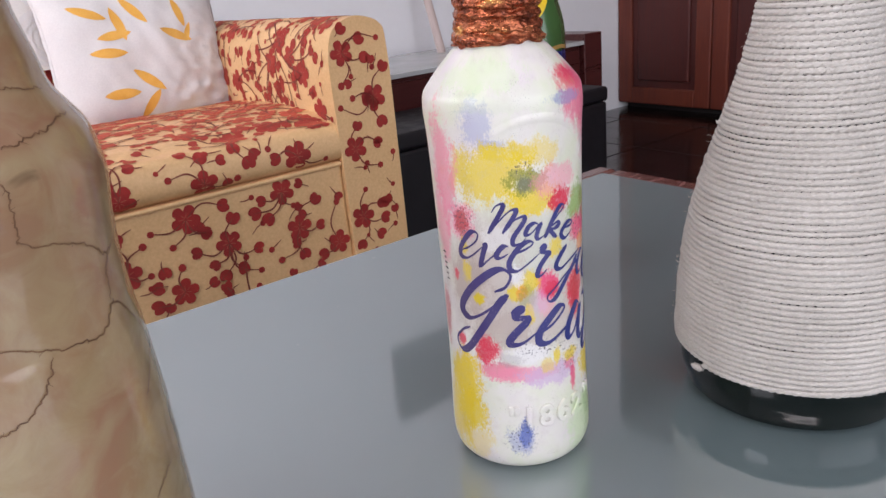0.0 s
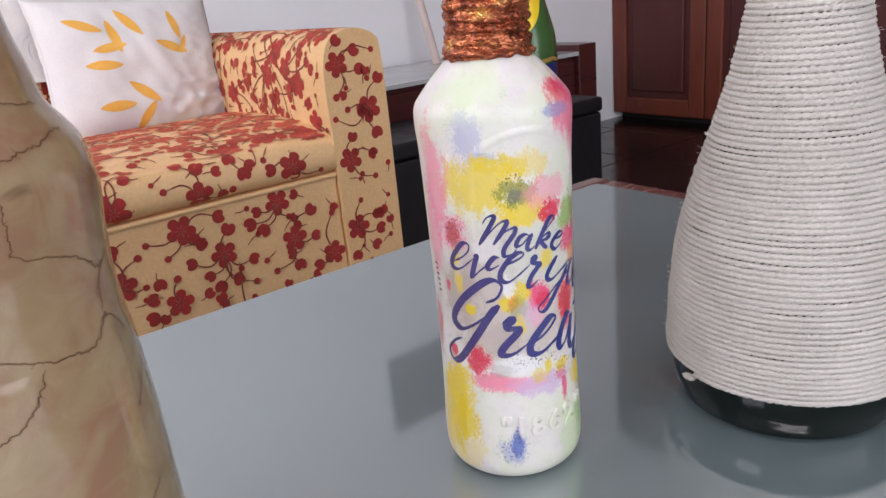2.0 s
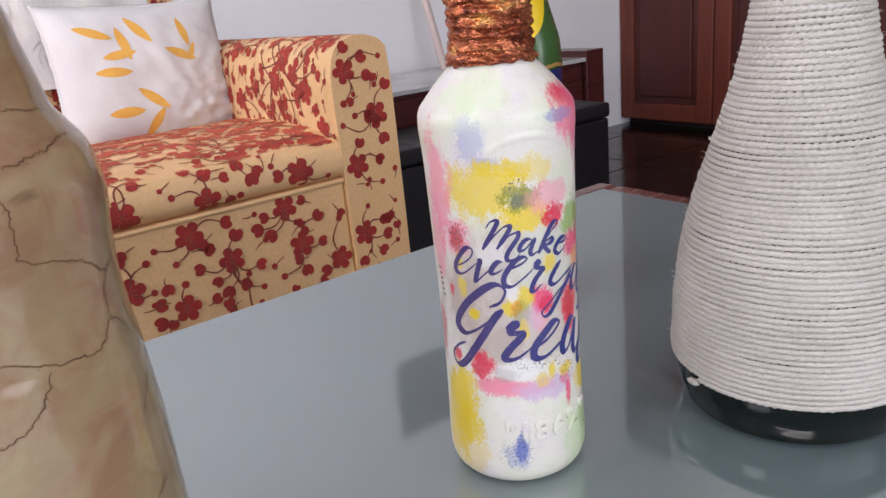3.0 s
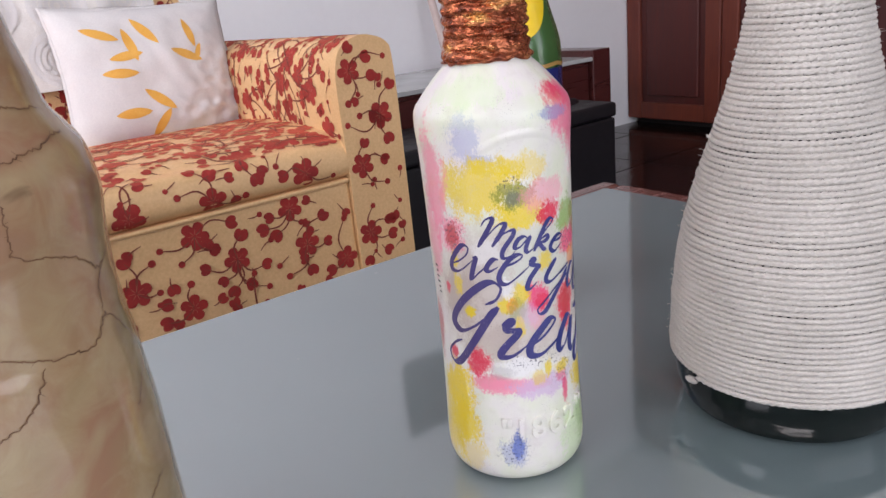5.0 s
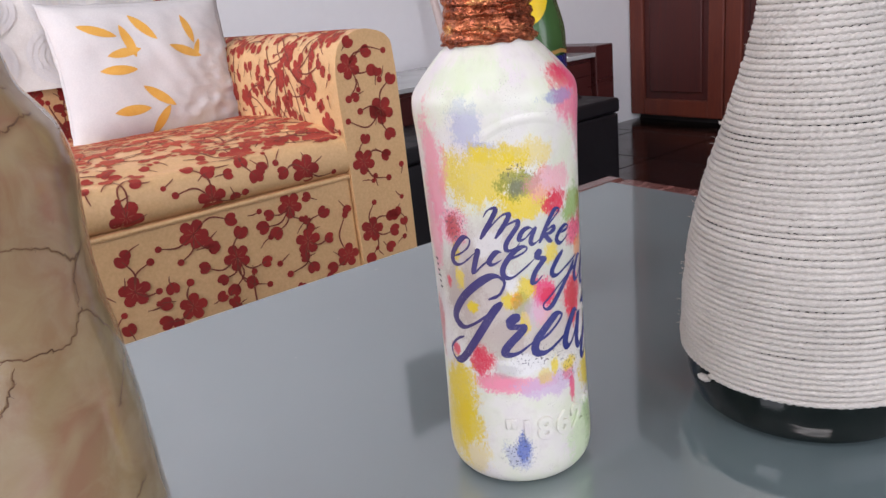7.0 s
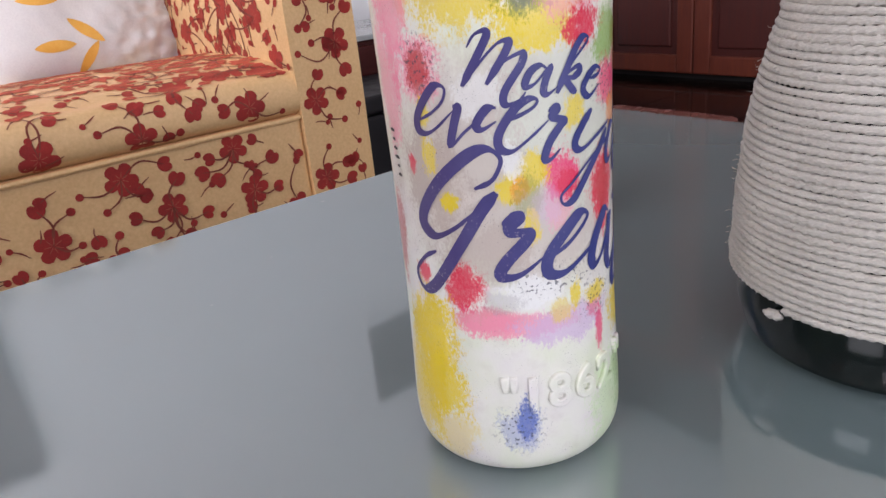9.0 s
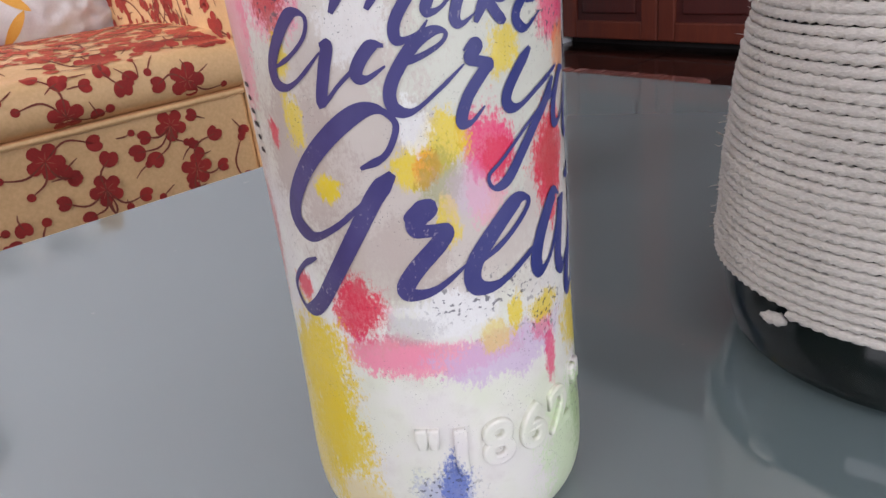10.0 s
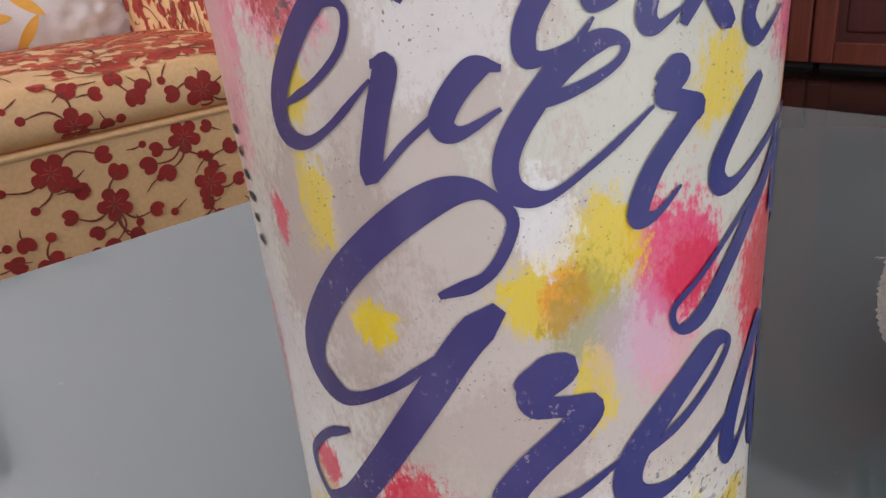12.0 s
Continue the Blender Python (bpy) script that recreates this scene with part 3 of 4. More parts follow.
def ceiling_tube():
    t = thing("ceiling_light", Matrix.Translation((0, -1.12, H)), "white ceiling batten with a fluorescent tube", "ceiling light")
    part("batten", block((-0.62, -0.035, -0.05), (0.62, 0.035, 0.0), 0.006), window_white, t)
    bm = bmesh.new()
    bmesh.ops.create_cone(bm, cap_ends=True, segments=20, radius1=0.014, radius2=0.014, depth=1.15, matrix=Matrix.Translation((0, 0, -0.068)) @ Matrix.Rotation(radians(90), 4, "Y"))
    part("tube", bm, tube_glow, t, "lit fluorescent tube", True)
    for x in (-0.59, 0.59):
        part("holder", block((x - 0.015, -0.018, -0.09), (x + 0.015, 0.018, -0.05), 0.003), window_white, t)


ceiling_tube()
console()
wooden_pole()
bench()
crumpled_cloth()
framed_picture(1.172, 1.655, 0.46, 0.33)
framed_picture(-0.60, 1.00, 0.605, 0.63)


# ---- sofa with flocked blossoms ----
SOFA_N, SEAM, SEAT, ARM_IN, ARM_OUT, ARM_TOP = 0.745, 0.406, 0.478, 0.336, 0.435, 0.610
seat_line = curve_through(((SOFA_N + 0.012, SEAM + 0.003), (SOFA_N - 0.004, SEAM + 0.012), (SOFA_N - 0.006, SEAM + 0.035), (SOFA_N + 0.004, SEAM + 0.058), (SOFA_N + 0.03, SEAT - 0.010),
                           (SOFA_N + 0.075, SEAT), (SOFA_N + 0.25, SEAT + 0.002), (SOFA_N + 0.45, SEAT - 0.010), (SOFA_N + 0.60, SEAT - 0.018)), 8)
arm_line = curve_through(((ARM_IN, SEAT - 0.06), (ARM_IN - 0.002, 0.52), (ARM_IN, ARM_TOP - 0.045), (ARM_IN + 0.012, ARM_TOP - 0.014), (ARM_IN + 0.04, ARM_TOP), (ARM_OUT - 0.035, ARM_TOP),
                          (ARM_OUT - 0.008, ARM_TOP - 0.012), (ARM_OUT, ARM_TOP - 0.04), (ARM_OUT + 0.002, 0.45), (ARM_OUT, 0.06)), 8)


def along(line):
    """place by arc length along a polyline, with the outward normal on its left-hand or right-hand side."""
    total = [0.0]
    for p, q in zip(line, line[1:]): total.append(total[-1] + (q - p).length)

    def find(u):
        u = min(max(u, 0.0), total[-1] - 1e-6)
        i = max(k for k in range(len(total)) if total[k] <= u)
        i = min(i, len(line) - 2)
        d = line[i + 1] - line[i]
        return line[i] + d * ((u - total[i]) / max(d.length, 1e-9)), d.normalized()
    return find, total[-1]


seat_find, seat_len = along(seat_line)
arm_find, arm_len = along(arm_line)
LIFT = 0.0006


def on_front(s, z): return (s, SOFA_N - LIFT - 0.002 * math.sin((z - 0.05) / 0.35 * math.pi), z)
def on_arm_front(s, z): return (s, SOFA_N - 0.006 - LIFT, z)


def on_seat(s, u):
    p, d = seat_find(u)
    return (s, p.x - d.y * LIFT, p.y + d.x * LIFT + 0.0025 * noise.noise((s * 5, u / seat_len * 3, 1.0)) + 0.0003)


def on_arm(n, u):
    p, d = arm_find(u)
    return (p.x - d.y * LIFT, n, p.y + d.x * LIFT)


def bud(bm_red, bm_vine, x, y, heading, rng, place, inside, reach=0.013):
    """A short stalk that ends in a dot or a heart."""
    bx, by = x + reach * math.cos(heading), y + reach * math.sin(heading)
    if not inside(bx, by): return
    ribbon(bm_vine, ((x, y), ((x + bx) / 2 + rng.uniform(-0.002, 0.002), (y + by) / 2 + rng.uniform(-0.002, 0.002)), (bx, by)), 0.0022, place, steps=3)
    if rng.random() < 0.6: heart(bm_red, bx, by, rng.uniform(0.0070, 0.0095), heading, place)
    else: blossom(bm_red, bx, by, rng.uniform(0.0034, 0.0048), 0, place, 0)


def spray(bm_red, bm_vine, s, t, rng, place, flower, inside):
    """One sprig: two or three curling vines with side buds, and a blossom at its root."""
    if flower: blossom(bm_red, s, t, rng.uniform(0.0180, 0.0215), rng.uniform(0, 6.28), place)
    first, bend = rng.uniform(0, 6.28), rng.choice((-1, 1))
    for arm in range(rng.choice((2, 3))):
        curl = bend * rng.uniform(6, 14) * (1 if arm < 2 else -1)
        pts, heading, x, y = [], first + arm * rng.uniform(0.5, 1.0), s, t
        for k in range(rng.choice((7, 8, 9))):
            pts.append((x, y))
            x, y, heading = x + 0.0105 * math.cos(heading), y + 0.0105 * math.sin(heading), heading + curl * 0.0105
            if not inside(x, y): break
            if k in (3, 6) and rng.random() < 0.6: bud(bm_red, bm_vine, x, y, heading + rng.choice((-1, 1)) * 1.1, rng, place, inside, rng.uniform(0.009, 0.014))
        if len(pts) > 2:
            ribbon(bm_vine, pts, 0.0026, place, steps=4)
            if rng.random() < 0.55: heart(bm_red, *pts[-1], 0.0085, heading, place)
            else: blossom(bm_red, *pts[-1], 0.0045, 0, place, 0)


def stamens(bm, s, t, rng, place):
    """Pale threads in the middle of a blossom."""
    turn = rng.uniform(0, 6.28)
    for k in range(7):
        a = turn + k * 0.8976
        ribbon(bm, [(s + r * math.cos(a), t + r * math.sin(a)) for r in (0.002, 0.005, rng.uniform(0.008, 0.0105))], 0.0011, lambda x, y: raised(place(x, y)), 1.0, 2)


def raised(p):
    return (p[0], p[1] - 0.0003, p[2] + 0.0003)


def print_on(parent, place, lo, hi, seed, known=(), buds=(), step=0.047):
    """Blossoms over a stretch of a surface: known ones first, then a scatter that keeps clear of them."""
    rng = random.Random(seed)
    red, vine, pale = bmesh.new(), bmesh.new(), bmesh.new()
    inside = lambda x, y: lo[0] + 0.006 < x < hi[0] - 0.006 and lo[1] + 0.006 < y < hi[1] - 0.006
    taken = []
    for s, t in known:
        taken.append((s, t))
        blossom(red, s, t, rng.uniform(0.019, 0.0225), rng.uniform(0, 6.28), place)
        stamens(pale, s, t, rng, place)
    for s, t in buds:
        taken.append((s, t))
        x, y = min(known, key=lambda q: math.hypot(q[0] - s, q[1] - t))
        off = rng.uniform(0.16, 0.30) * (1 if (s - x) * (t - y) > 0 else -1)
        ribbon(vine, ((x, y), ((x + s) / 2 - off * (t - y), (y + t) / 2 + off * (s - x)), (s, t)), 0.0024, place, steps=5)
        if rng.random() < 0.6: heart(red, s, t, rng.uniform(0.0082, 0.0105), math.atan2(t - y, s - x), place)
        else: blossom(red, s, t, rng.uniform(0.0042, 0.0056), 0, place, 0)
    for i in range(int((hi[0] - lo[0]) / step * (hi[1] - lo[1]) / step * 45)):
        s, t = rng.uniform(lo[0] + 0.012, hi[0] - 0.012), rng.uniform(lo[1] + 0.012, hi[1] - 0.012)
        near = min([math.hypot(s - x, t - y) for x, y in taken], default=9)
        if near > step * 0.86:
            taken.append((s, t))
            whole = inside(s - 0.014, t - 0.014) and inside(s + 0.014, t + 0.014)
            spray(red, vine, s, t, rng, place, whole, inside)
            if whole: stamens(pale, s, t, rng, place)
        elif near > 0.021 and rng.random() < 0.75:
            taken.append((s, t))
            bud(red, vine, s, t, rng.uniform(0, 6.28), rng, place, inside, rng.uniform(0.015, 0.024))
    part("flower_print", red, flock_red, parent, "dark red flocked blossoms", kind="stuff")
    part("vine_print", vine, vine_brown, parent, "thin brown vines", kind="stuff")
    part("stamen_print", pale, stamen_pale, parent, "pale threads in the blossoms", kind="stuff")


def sofa():
    s = thing("sofa", RM, "cream sofa covered in dark red flocked blossom fabric", "sofa")
    left = -1.55
    front = part("front_panel", block((left, SOFA_N, 0.05), (ARM_IN, SOFA_N + 0.05, SEAM), 0.006), upholstery, s)
    part("piping", block((left, SOFA_N - 0.004, SEAM - 0.004), (ARM_IN, SOFA_N + 0.012, SEAM + 0.003), 0.003), upholstery, front)
    print_on(front, on_front, (left + 0.05, 0.06), (ARM_IN, SEAM - 0.006), 11,
             ((0.093, 0.382), (0.144, 0.334), (0.072, 0.285), (0.005, 0.328), (0.252, 0.327), (0.313, 0.288), (0.234, 0.386)),
             ((0.098, 0.333), (0.131, 0.290), (0.158, 0.292), (0.075, 0.319), (0.034, 0.320), (0.032, 0.361), (0.045, 0.374), (0.069, 0.349), (0.116, 0.356), (0.146, 0.388), (0.156, 0.367),
              (0.189, 0.365), (0.207, 0.352), (0.185, 0.316), (0.248, 0.362), (0.216, 0.287), (0.286, 0.323), (0.284, 0.363), (0.318, 0.350), (0.254, 0.286), (0.285, 0.276), (0.183, 0.282),
              (0.119, 0.309), (0.201, 0.380), (-0.001, 0.371), (0.034, 0.275)), step=0.054)
    part("base", block((left, SOFA_N + 0.05, 0.05), (ARM_IN, 1.55, SEAM - 0.01)), upholstery, s)

    def cushion(u, v):
        q, d = seat_find(v * seat_len)
        wave = 0.0025 * noise.noise((u * 5, v * 3, 1.0))
        return (u, q.x, q.y + wave)
    seat = part("seat_cushion", grid(cushion, [left + 0.02 + i * (ARM_IN - left - 0.02) / 60 for i in range(61)], [j / 70 for j in range(71)]), upholstery, s, smooth=True)
    part("seat_filling", block((left + 0.02, SOFA_N + 0.02, SEAM), (ARM_IN, 1.32, SEAM + 0.03)), upholstery, seat)
    print_on(seat, on_seat, (left + 0.05, 0.012), (ARM_IN, seat_len - 0.02), 23, step=0.045, known=((0.016, 0.026), (0.126, 0.024), (0.264, 0.034), (0.189, 0.092)),
             buds=((0.046, 0.084), (0.009, 0.088), (0.080, 0.040), (0.105, 0.072), (0.132, 0.086), (0.172, 0.022), (0.230, 0.036), (0.191, 0.040), (0.309, 0.020)))
    arm = part("arm", grid(lambda u, v: (arm_find(v * arm_len)[0].x, u, arm_find(v * arm_len)[0].y), [SOFA_N - 0.004 + i * 0.82 / 30 for i in range(31)], [j / 60 for j in range(61)]), upholstery, s, smooth=True)
    face = bmesh.new()
    ring = [face.verts.new((p.x, SOFA_N - 0.006, p.y)) for p in arm_line] + [face.verts.new((ARM_IN, SOFA_N - 0.006, 0.06))]
    back = [face.verts.new((v.co.x, SOFA_N + 0.04, v.co.z)) for v in ring]
    face.faces.new(ring)
    for i in range(len(ring)):
        j = (i + 1) % len(ring)
        face.faces.new((ring[i], back[i], back[j], ring[j]))
    front_face = part("arm_front", face, upholstery, s)
    print_on(front_face, on_arm_front, (ARM_IN, 0.07), (ARM_OUT, ARM_TOP - 0.006), 31, ((0.357, 0.563), (0.402, 0.493), (0.360, 0.423), (0.358, 0.317)),
             ((0.388, 0.580), (0.393, 0.553), (0.424, 0.536), (0.350, 0.517), (0.344, 0.486), (0.366, 0.497), (0.368, 0.456), (0.400, 0.427), (0.412, 0.456), (0.418, 0.578),
              (0.400, 0.390), (0.393, 0.330), (0.368, 0.358), (0.398, 0.306), (0.350, 0.273)), step=0.052)
    print_on(arm, on_arm, (SOFA_N - 0.004, 0.030), (SOFA_N + 0.78, 0.36), 37, step=0.047)
    rest = curve_through(((1.34, SEAT - 0.05), (1.32, 0.55), (1.35, 0.70), (1.40, 0.83), (1.46, 0.86), (1.52, 0.83), (1.55, 0.6), (1.56, 0.06)), 8)
    part("backrest", grid(lambda u, v: (u, rest[v].x, rest[v].y), [left + i * (ARM_IN - left) / 30 for i in range(31)], range(len(rest))), upholstery, s, smooth=True)
    find, length = along(rest)

    def on_back(x, u):
        p, d = find(u)
        return (x, p.x - d.y * LIFT, p.y + d.x * LIFT)
    print_on(s, on_back, (-0.5, 0.03), (ARM_IN, 0.30), 41)
    for x in (left + 0.06, ARM_IN - 0.02):
        for y in (SOFA_N + 0.07, 1.48):
            part("leg", block((x, y, 0), (x + 0.05, y + 0.05, 0.052), 0.004), dark_red_wood, s)


sofa()


# ---- crochet cover over the sofa back ----
def crochet_cover():
    c = thing("crochet_cover", RM, "white crochet cover draped over the sofa back", "cover")
    line = curve_through(((1.308, 0.560), (1.318, 0.60), (1.334, 0.68), (1.366, 0.78), (1.395, 0.845), (1.46, 0.874), (1.53, 0.84)), 8)
    find, length = along(line)

    def sheet(x, u, lift=0.0):
        p, d = find(u)
        return (x, p.x - 0.010 - d.y * lift + 0.004 * math.sin(x * 60), p.y + d.x * lift)
    cloth = part("cloth", grid(lambda u, v: sheet(u, v * length), [-0.75 + i * 1.03 / 60 for i in range(61)], [j / 30 for j in range(31)]), crochet_white, c, smooth=True)
    bm = bmesh.new()
    rng = random.Random(3)
    for i in range(8):
        for j in range(4):
            cx, cu = -0.62 + 0.118 * i + 0.02 * (j % 2), 0.055 + 0.095 * j
            for ring in range(5):
                r = 0.009 + 0.0095 * ring
                m = 10 + 8 * ring
                for k in range(m):
                    a = 2 * math.pi * k / m
                    blossom(bm, cx + r * math.cos(a), cu + r * math.sin(a), 0.0034 + 0.0004 * ring, 0, lambda s, t: sheet(s, t, 0.002 + 0.001 * math.sin(40 * a)), 0)
    part("crochet_stitches", bm, cotton_white, cloth, "raised crochet rosettes", kind="stuff")


crochet_cover()


# ---- white cushion with appliqued yellow leaves ----
def cushion():
    m = at(0.204, 1.170, 0.576) @ Matrix.Rotation(radians(-10), 4, "X") @ Matrix.Rotation(radians(1.5), 4, "Y")
    c = thing("scatter_cushion", m, "white cotton scatter cushion with yellow leaves, leaning on the sofa", "cushion")
    W, Hh, D = 0.150, 0.116, 0.052

    def skin(x, z, side, lift=0.0):
        u, v = x / W, z / Hh
        e = max(0.0, (1 - abs(u) ** 2.4) * (1 - abs(v) ** 2.4)) ** 0.55
        crease = 0.008 * noise.noise((x * 14, z * 18, 4.0 + side)) + 0.0022 * noise.noise((x * 45 + z * 20, z * 30, 9.0))
        ruffle = (0.012 * noise.noise((x * 48, z * 60, 2.0)) + 0.005 * noise.noise((x * 130, z * 150, 6.0))) * max(0.0, u * 1.4 - v * 0.8 - 0.35)
        pinch_x, pinch_z = 0.955 + 0.075 * v * v, 0.955 + 0.075 * u * u
        x += 0.014 * max(0.0, u) * (max(0.0, -v) - 0.8 * max(0.0, v))
        z *= 1.0 + 0.08 * max(0.0, -v)
        return (x * pinch_x, side * (D * e + (crease + ruffle) * e + 0.0006 + lift), z * pinch_z)
    us = [i / 30 - 1 for i in range(61)]
    for side in (-1, 1):
        bm = grid(lambda u, v: skin(u * W, v * Hh, side), us, us)
        part("cover_front" if side < 0 else "cover_back", bm, cotton_white, c, smooth=True)
    seam = bmesh.new()
    edge = [(math.copysign(min(1, abs(1.42 * math.cos(t))), math.cos(t)) * W, math.copysign(min(1, abs(1.42 * math.sin(t))), math.sin(t)) * Hh) for t in [2 * math.pi * k / 160 for k in range(160)]]
    rows = []
    for x, z in edge:
        p = Vector(skin(x, z, 1))
        out = Vector((x, 0, z)).normalized() * (0.008 + 0.005 * noise.noise((x * 60, z * 60, 0)))
        rows.append([seam.verts.new(p + q) for q in (Vector((0, 0.002, 0)), out * 0.6, Vector((0, -0.002, 0)))])
    for i in range(len(rows)):
        a, b = rows[i], rows[(i + 1) % len(rows)]
        for k in (0, 1): seam.faces.new((a[k], a[k + 1], b[k + 1], b[k]))
    part("seam", seam, cotton_white, c, "frayed seam edge", True)
    leaves = ((0.119, 0.651, -22, 1), (0.162, 0.630, -80, 1), (0.150, 0.611, 6, 0.95), (0.192, 0.651, -55, 1), (0.134, 0.583, -5, 1.0), (0.254, 0.602, -24, 1),
              (0.270, 0.640, -80, 0.9), (0.142, 0.517, -2, 1.0), (0.189, 0.533, -40, 1), (0.186, 0.495, 50, 0.9), (0.277, 0.604, 62, 0.6))
    tilt = radians(-1.5)
    for a, z, deg, k in leaves:
        x0, z0 = (a - 0.199) * 1.02, (z - 0.584) * 1.01
        x, zz = x0 * math.cos(tilt) + z0 * math.sin(tilt) * 0.9, z0 * math.cos(tilt) - x0 * math.sin(tilt) * 0.9
        bm = bmesh.new()
        d = radians(deg) - tilt
        half = 0.030 * k
        rows = []
        for i in range(15):
            t = i / 7 - 1
            wdt = 0.0082 * k * max(0.02, (1 - t * t)) ** 0.8
            rows.append([bm.verts.new(skin(x + half * t * math.cos(d) - wdt * q * math.sin(d), zz + half * t * math.sin(d) + wdt * q * math.cos(d), -1, 0.0008)) for q in (-1, 0, 1)])
        for p, q in zip(rows, rows[1:]):
            for j in (0, 1): bm.faces.new((p[j], p[j + 1], q[j + 1], q[j]))
        part("leaf", bm, leaf_yellow, c, "appliqued yellow leaf", True)


cushion()


# ---- coffee table ----
TOP, CA, CN = 0.456, 0.359, 0.262      # glass surface and its far corner


def coffee_table():
    t = thing("coffee_table", at(CA, CN, 0), "coffee table with grey glass top over reddish wood", "table")
    part("glass_top", block((-1.12, -0.66, TOP - 0.008), (0, 0, TOP), 0.0015, 2), table_glass, t, "grey tinted glass top")
    wood_top = block((-1.10, -0.655, TOP - 0.045), (0.0, 0.0, TOP - 0.0085), 0.003)
    part("wooden_top", wood_top, rim_wood, t)
    part("corner_rim", block((-0.075, 0.001, TOP - 0.044), (0.026, 0.025, TOP - 0.002), 0.005), rim_wood, t, "reddish wooden rim beside the glass")
    part("corner_rim", block((0.001, -0.115, TOP - 0.044), (0.026, 0.0005, TOP - 0.002), 0.005), rim_wood, t, "reddish wooden rim beside the glass")
    part("apron", block((-1.06, -0.62, TOP - 0.11), (-0.03, -0.03, TOP - 0.046), 0.003), dark_red_wood, t)
    for x in (-1.06, -0.09):
        for y in (-0.62, -0.09):
            part("leg", block((x, y, 0), (x + 0.06, y + 0.06, TOP - 0.11), 0.004), dark_red_wood, t)


coffee_table()


# ---- painted bottle ----
WHITE = refine(((0.0, 0.0205), (0.0012, 0.0240), (0.0040, 0.0274), (0.0085, 0.0290), (0.0166, 0.0292), (0.028, 0.0288), (0.042, 0.0284), (0.055, 0.0282), (0.081, 0.0282), (0.094, 0.0284), (0.112, 0.0287),
                (0.1285, 0.0290), (0.139, 0.0294), (0.147, 0.0299), (0.1530, 0.0293), (0.1577, 0.0261), (0.1628, 0.0218), (0.1668, 0.0180), (0.170, 0.0155), (0.180, 0.0140), (0.210, 0.0132), (0.214, 0.0140), (0.218, 0.0132)), 6)
white_z, white_r = [q[0] for q in WHITE], [q[1] for q in WHITE]


def on_white(s, z, lift=0.00016):
    """s and z in millimetres, s round the bottle from its front."""
    r = float(np.interp(z / 1000, white_z, white_r)) + lift
    a = s / 28.6
    return (r * math.sin(a), -r * math.cos(a), z / 1000)


# brush letters as strokes in the order of writing: degrees round the bottle, height in mm
GLYPHS_A = {
    "M1": ((-12.8,118.0),(-9.6,120.5),(-5.6,121.4),(-4.0,120.5),(-6.8,117.6),(-11.7,113.3),(-16.2,109.4)),
    "M2": ((-16.2,109.4),(-7.1,114.9),(-0.4,118.2),(3.9,118.9),(4.8,118.0),(1.3,114.7),(-5.7,109.5)),
    "M3": ((-5.7,109.5),(1.8,114.0),(8.4,115.7),(10.7,115.4),(9.5,113.2),(2.6,108.2),(1.1,105.5),(2.9,104.4),(8.0,105.2),(11.0,107.0)),
    "a": ((21.6,111.2),(18.1,112.5),(13.6,111.5),(10.9,109.0),(11.8,108.0),(15.4,108.6),(20.1,111.0),(22.4,111.8),(19.9,108.7),(19.0,106.5),(21.1,105.7),(25.1,106.8)),
    "k1": ((25.1,106.8),(34.7,112.3),(43.0,116.0),(43.1,117.1),(39.7,117.1),(34.8,114.2),(29.4,109.4),(25.4,105.5)),
    "k2": ((25.4,105.5),(29.3,109.0),(36.3,110.8),(38.1,109.7),(34.3,108.5),(30.1,108.7),(33.3,105.9),(35.9,104.8)),
    "e0": ((44.8,107.2),(50.6,107.6),(53.2,108.7),(49.5,109.6),(44.9,108.5),(40.7,106.2),(40.6,104.3),(44.6,103.1),(51.8,105.2)),
}
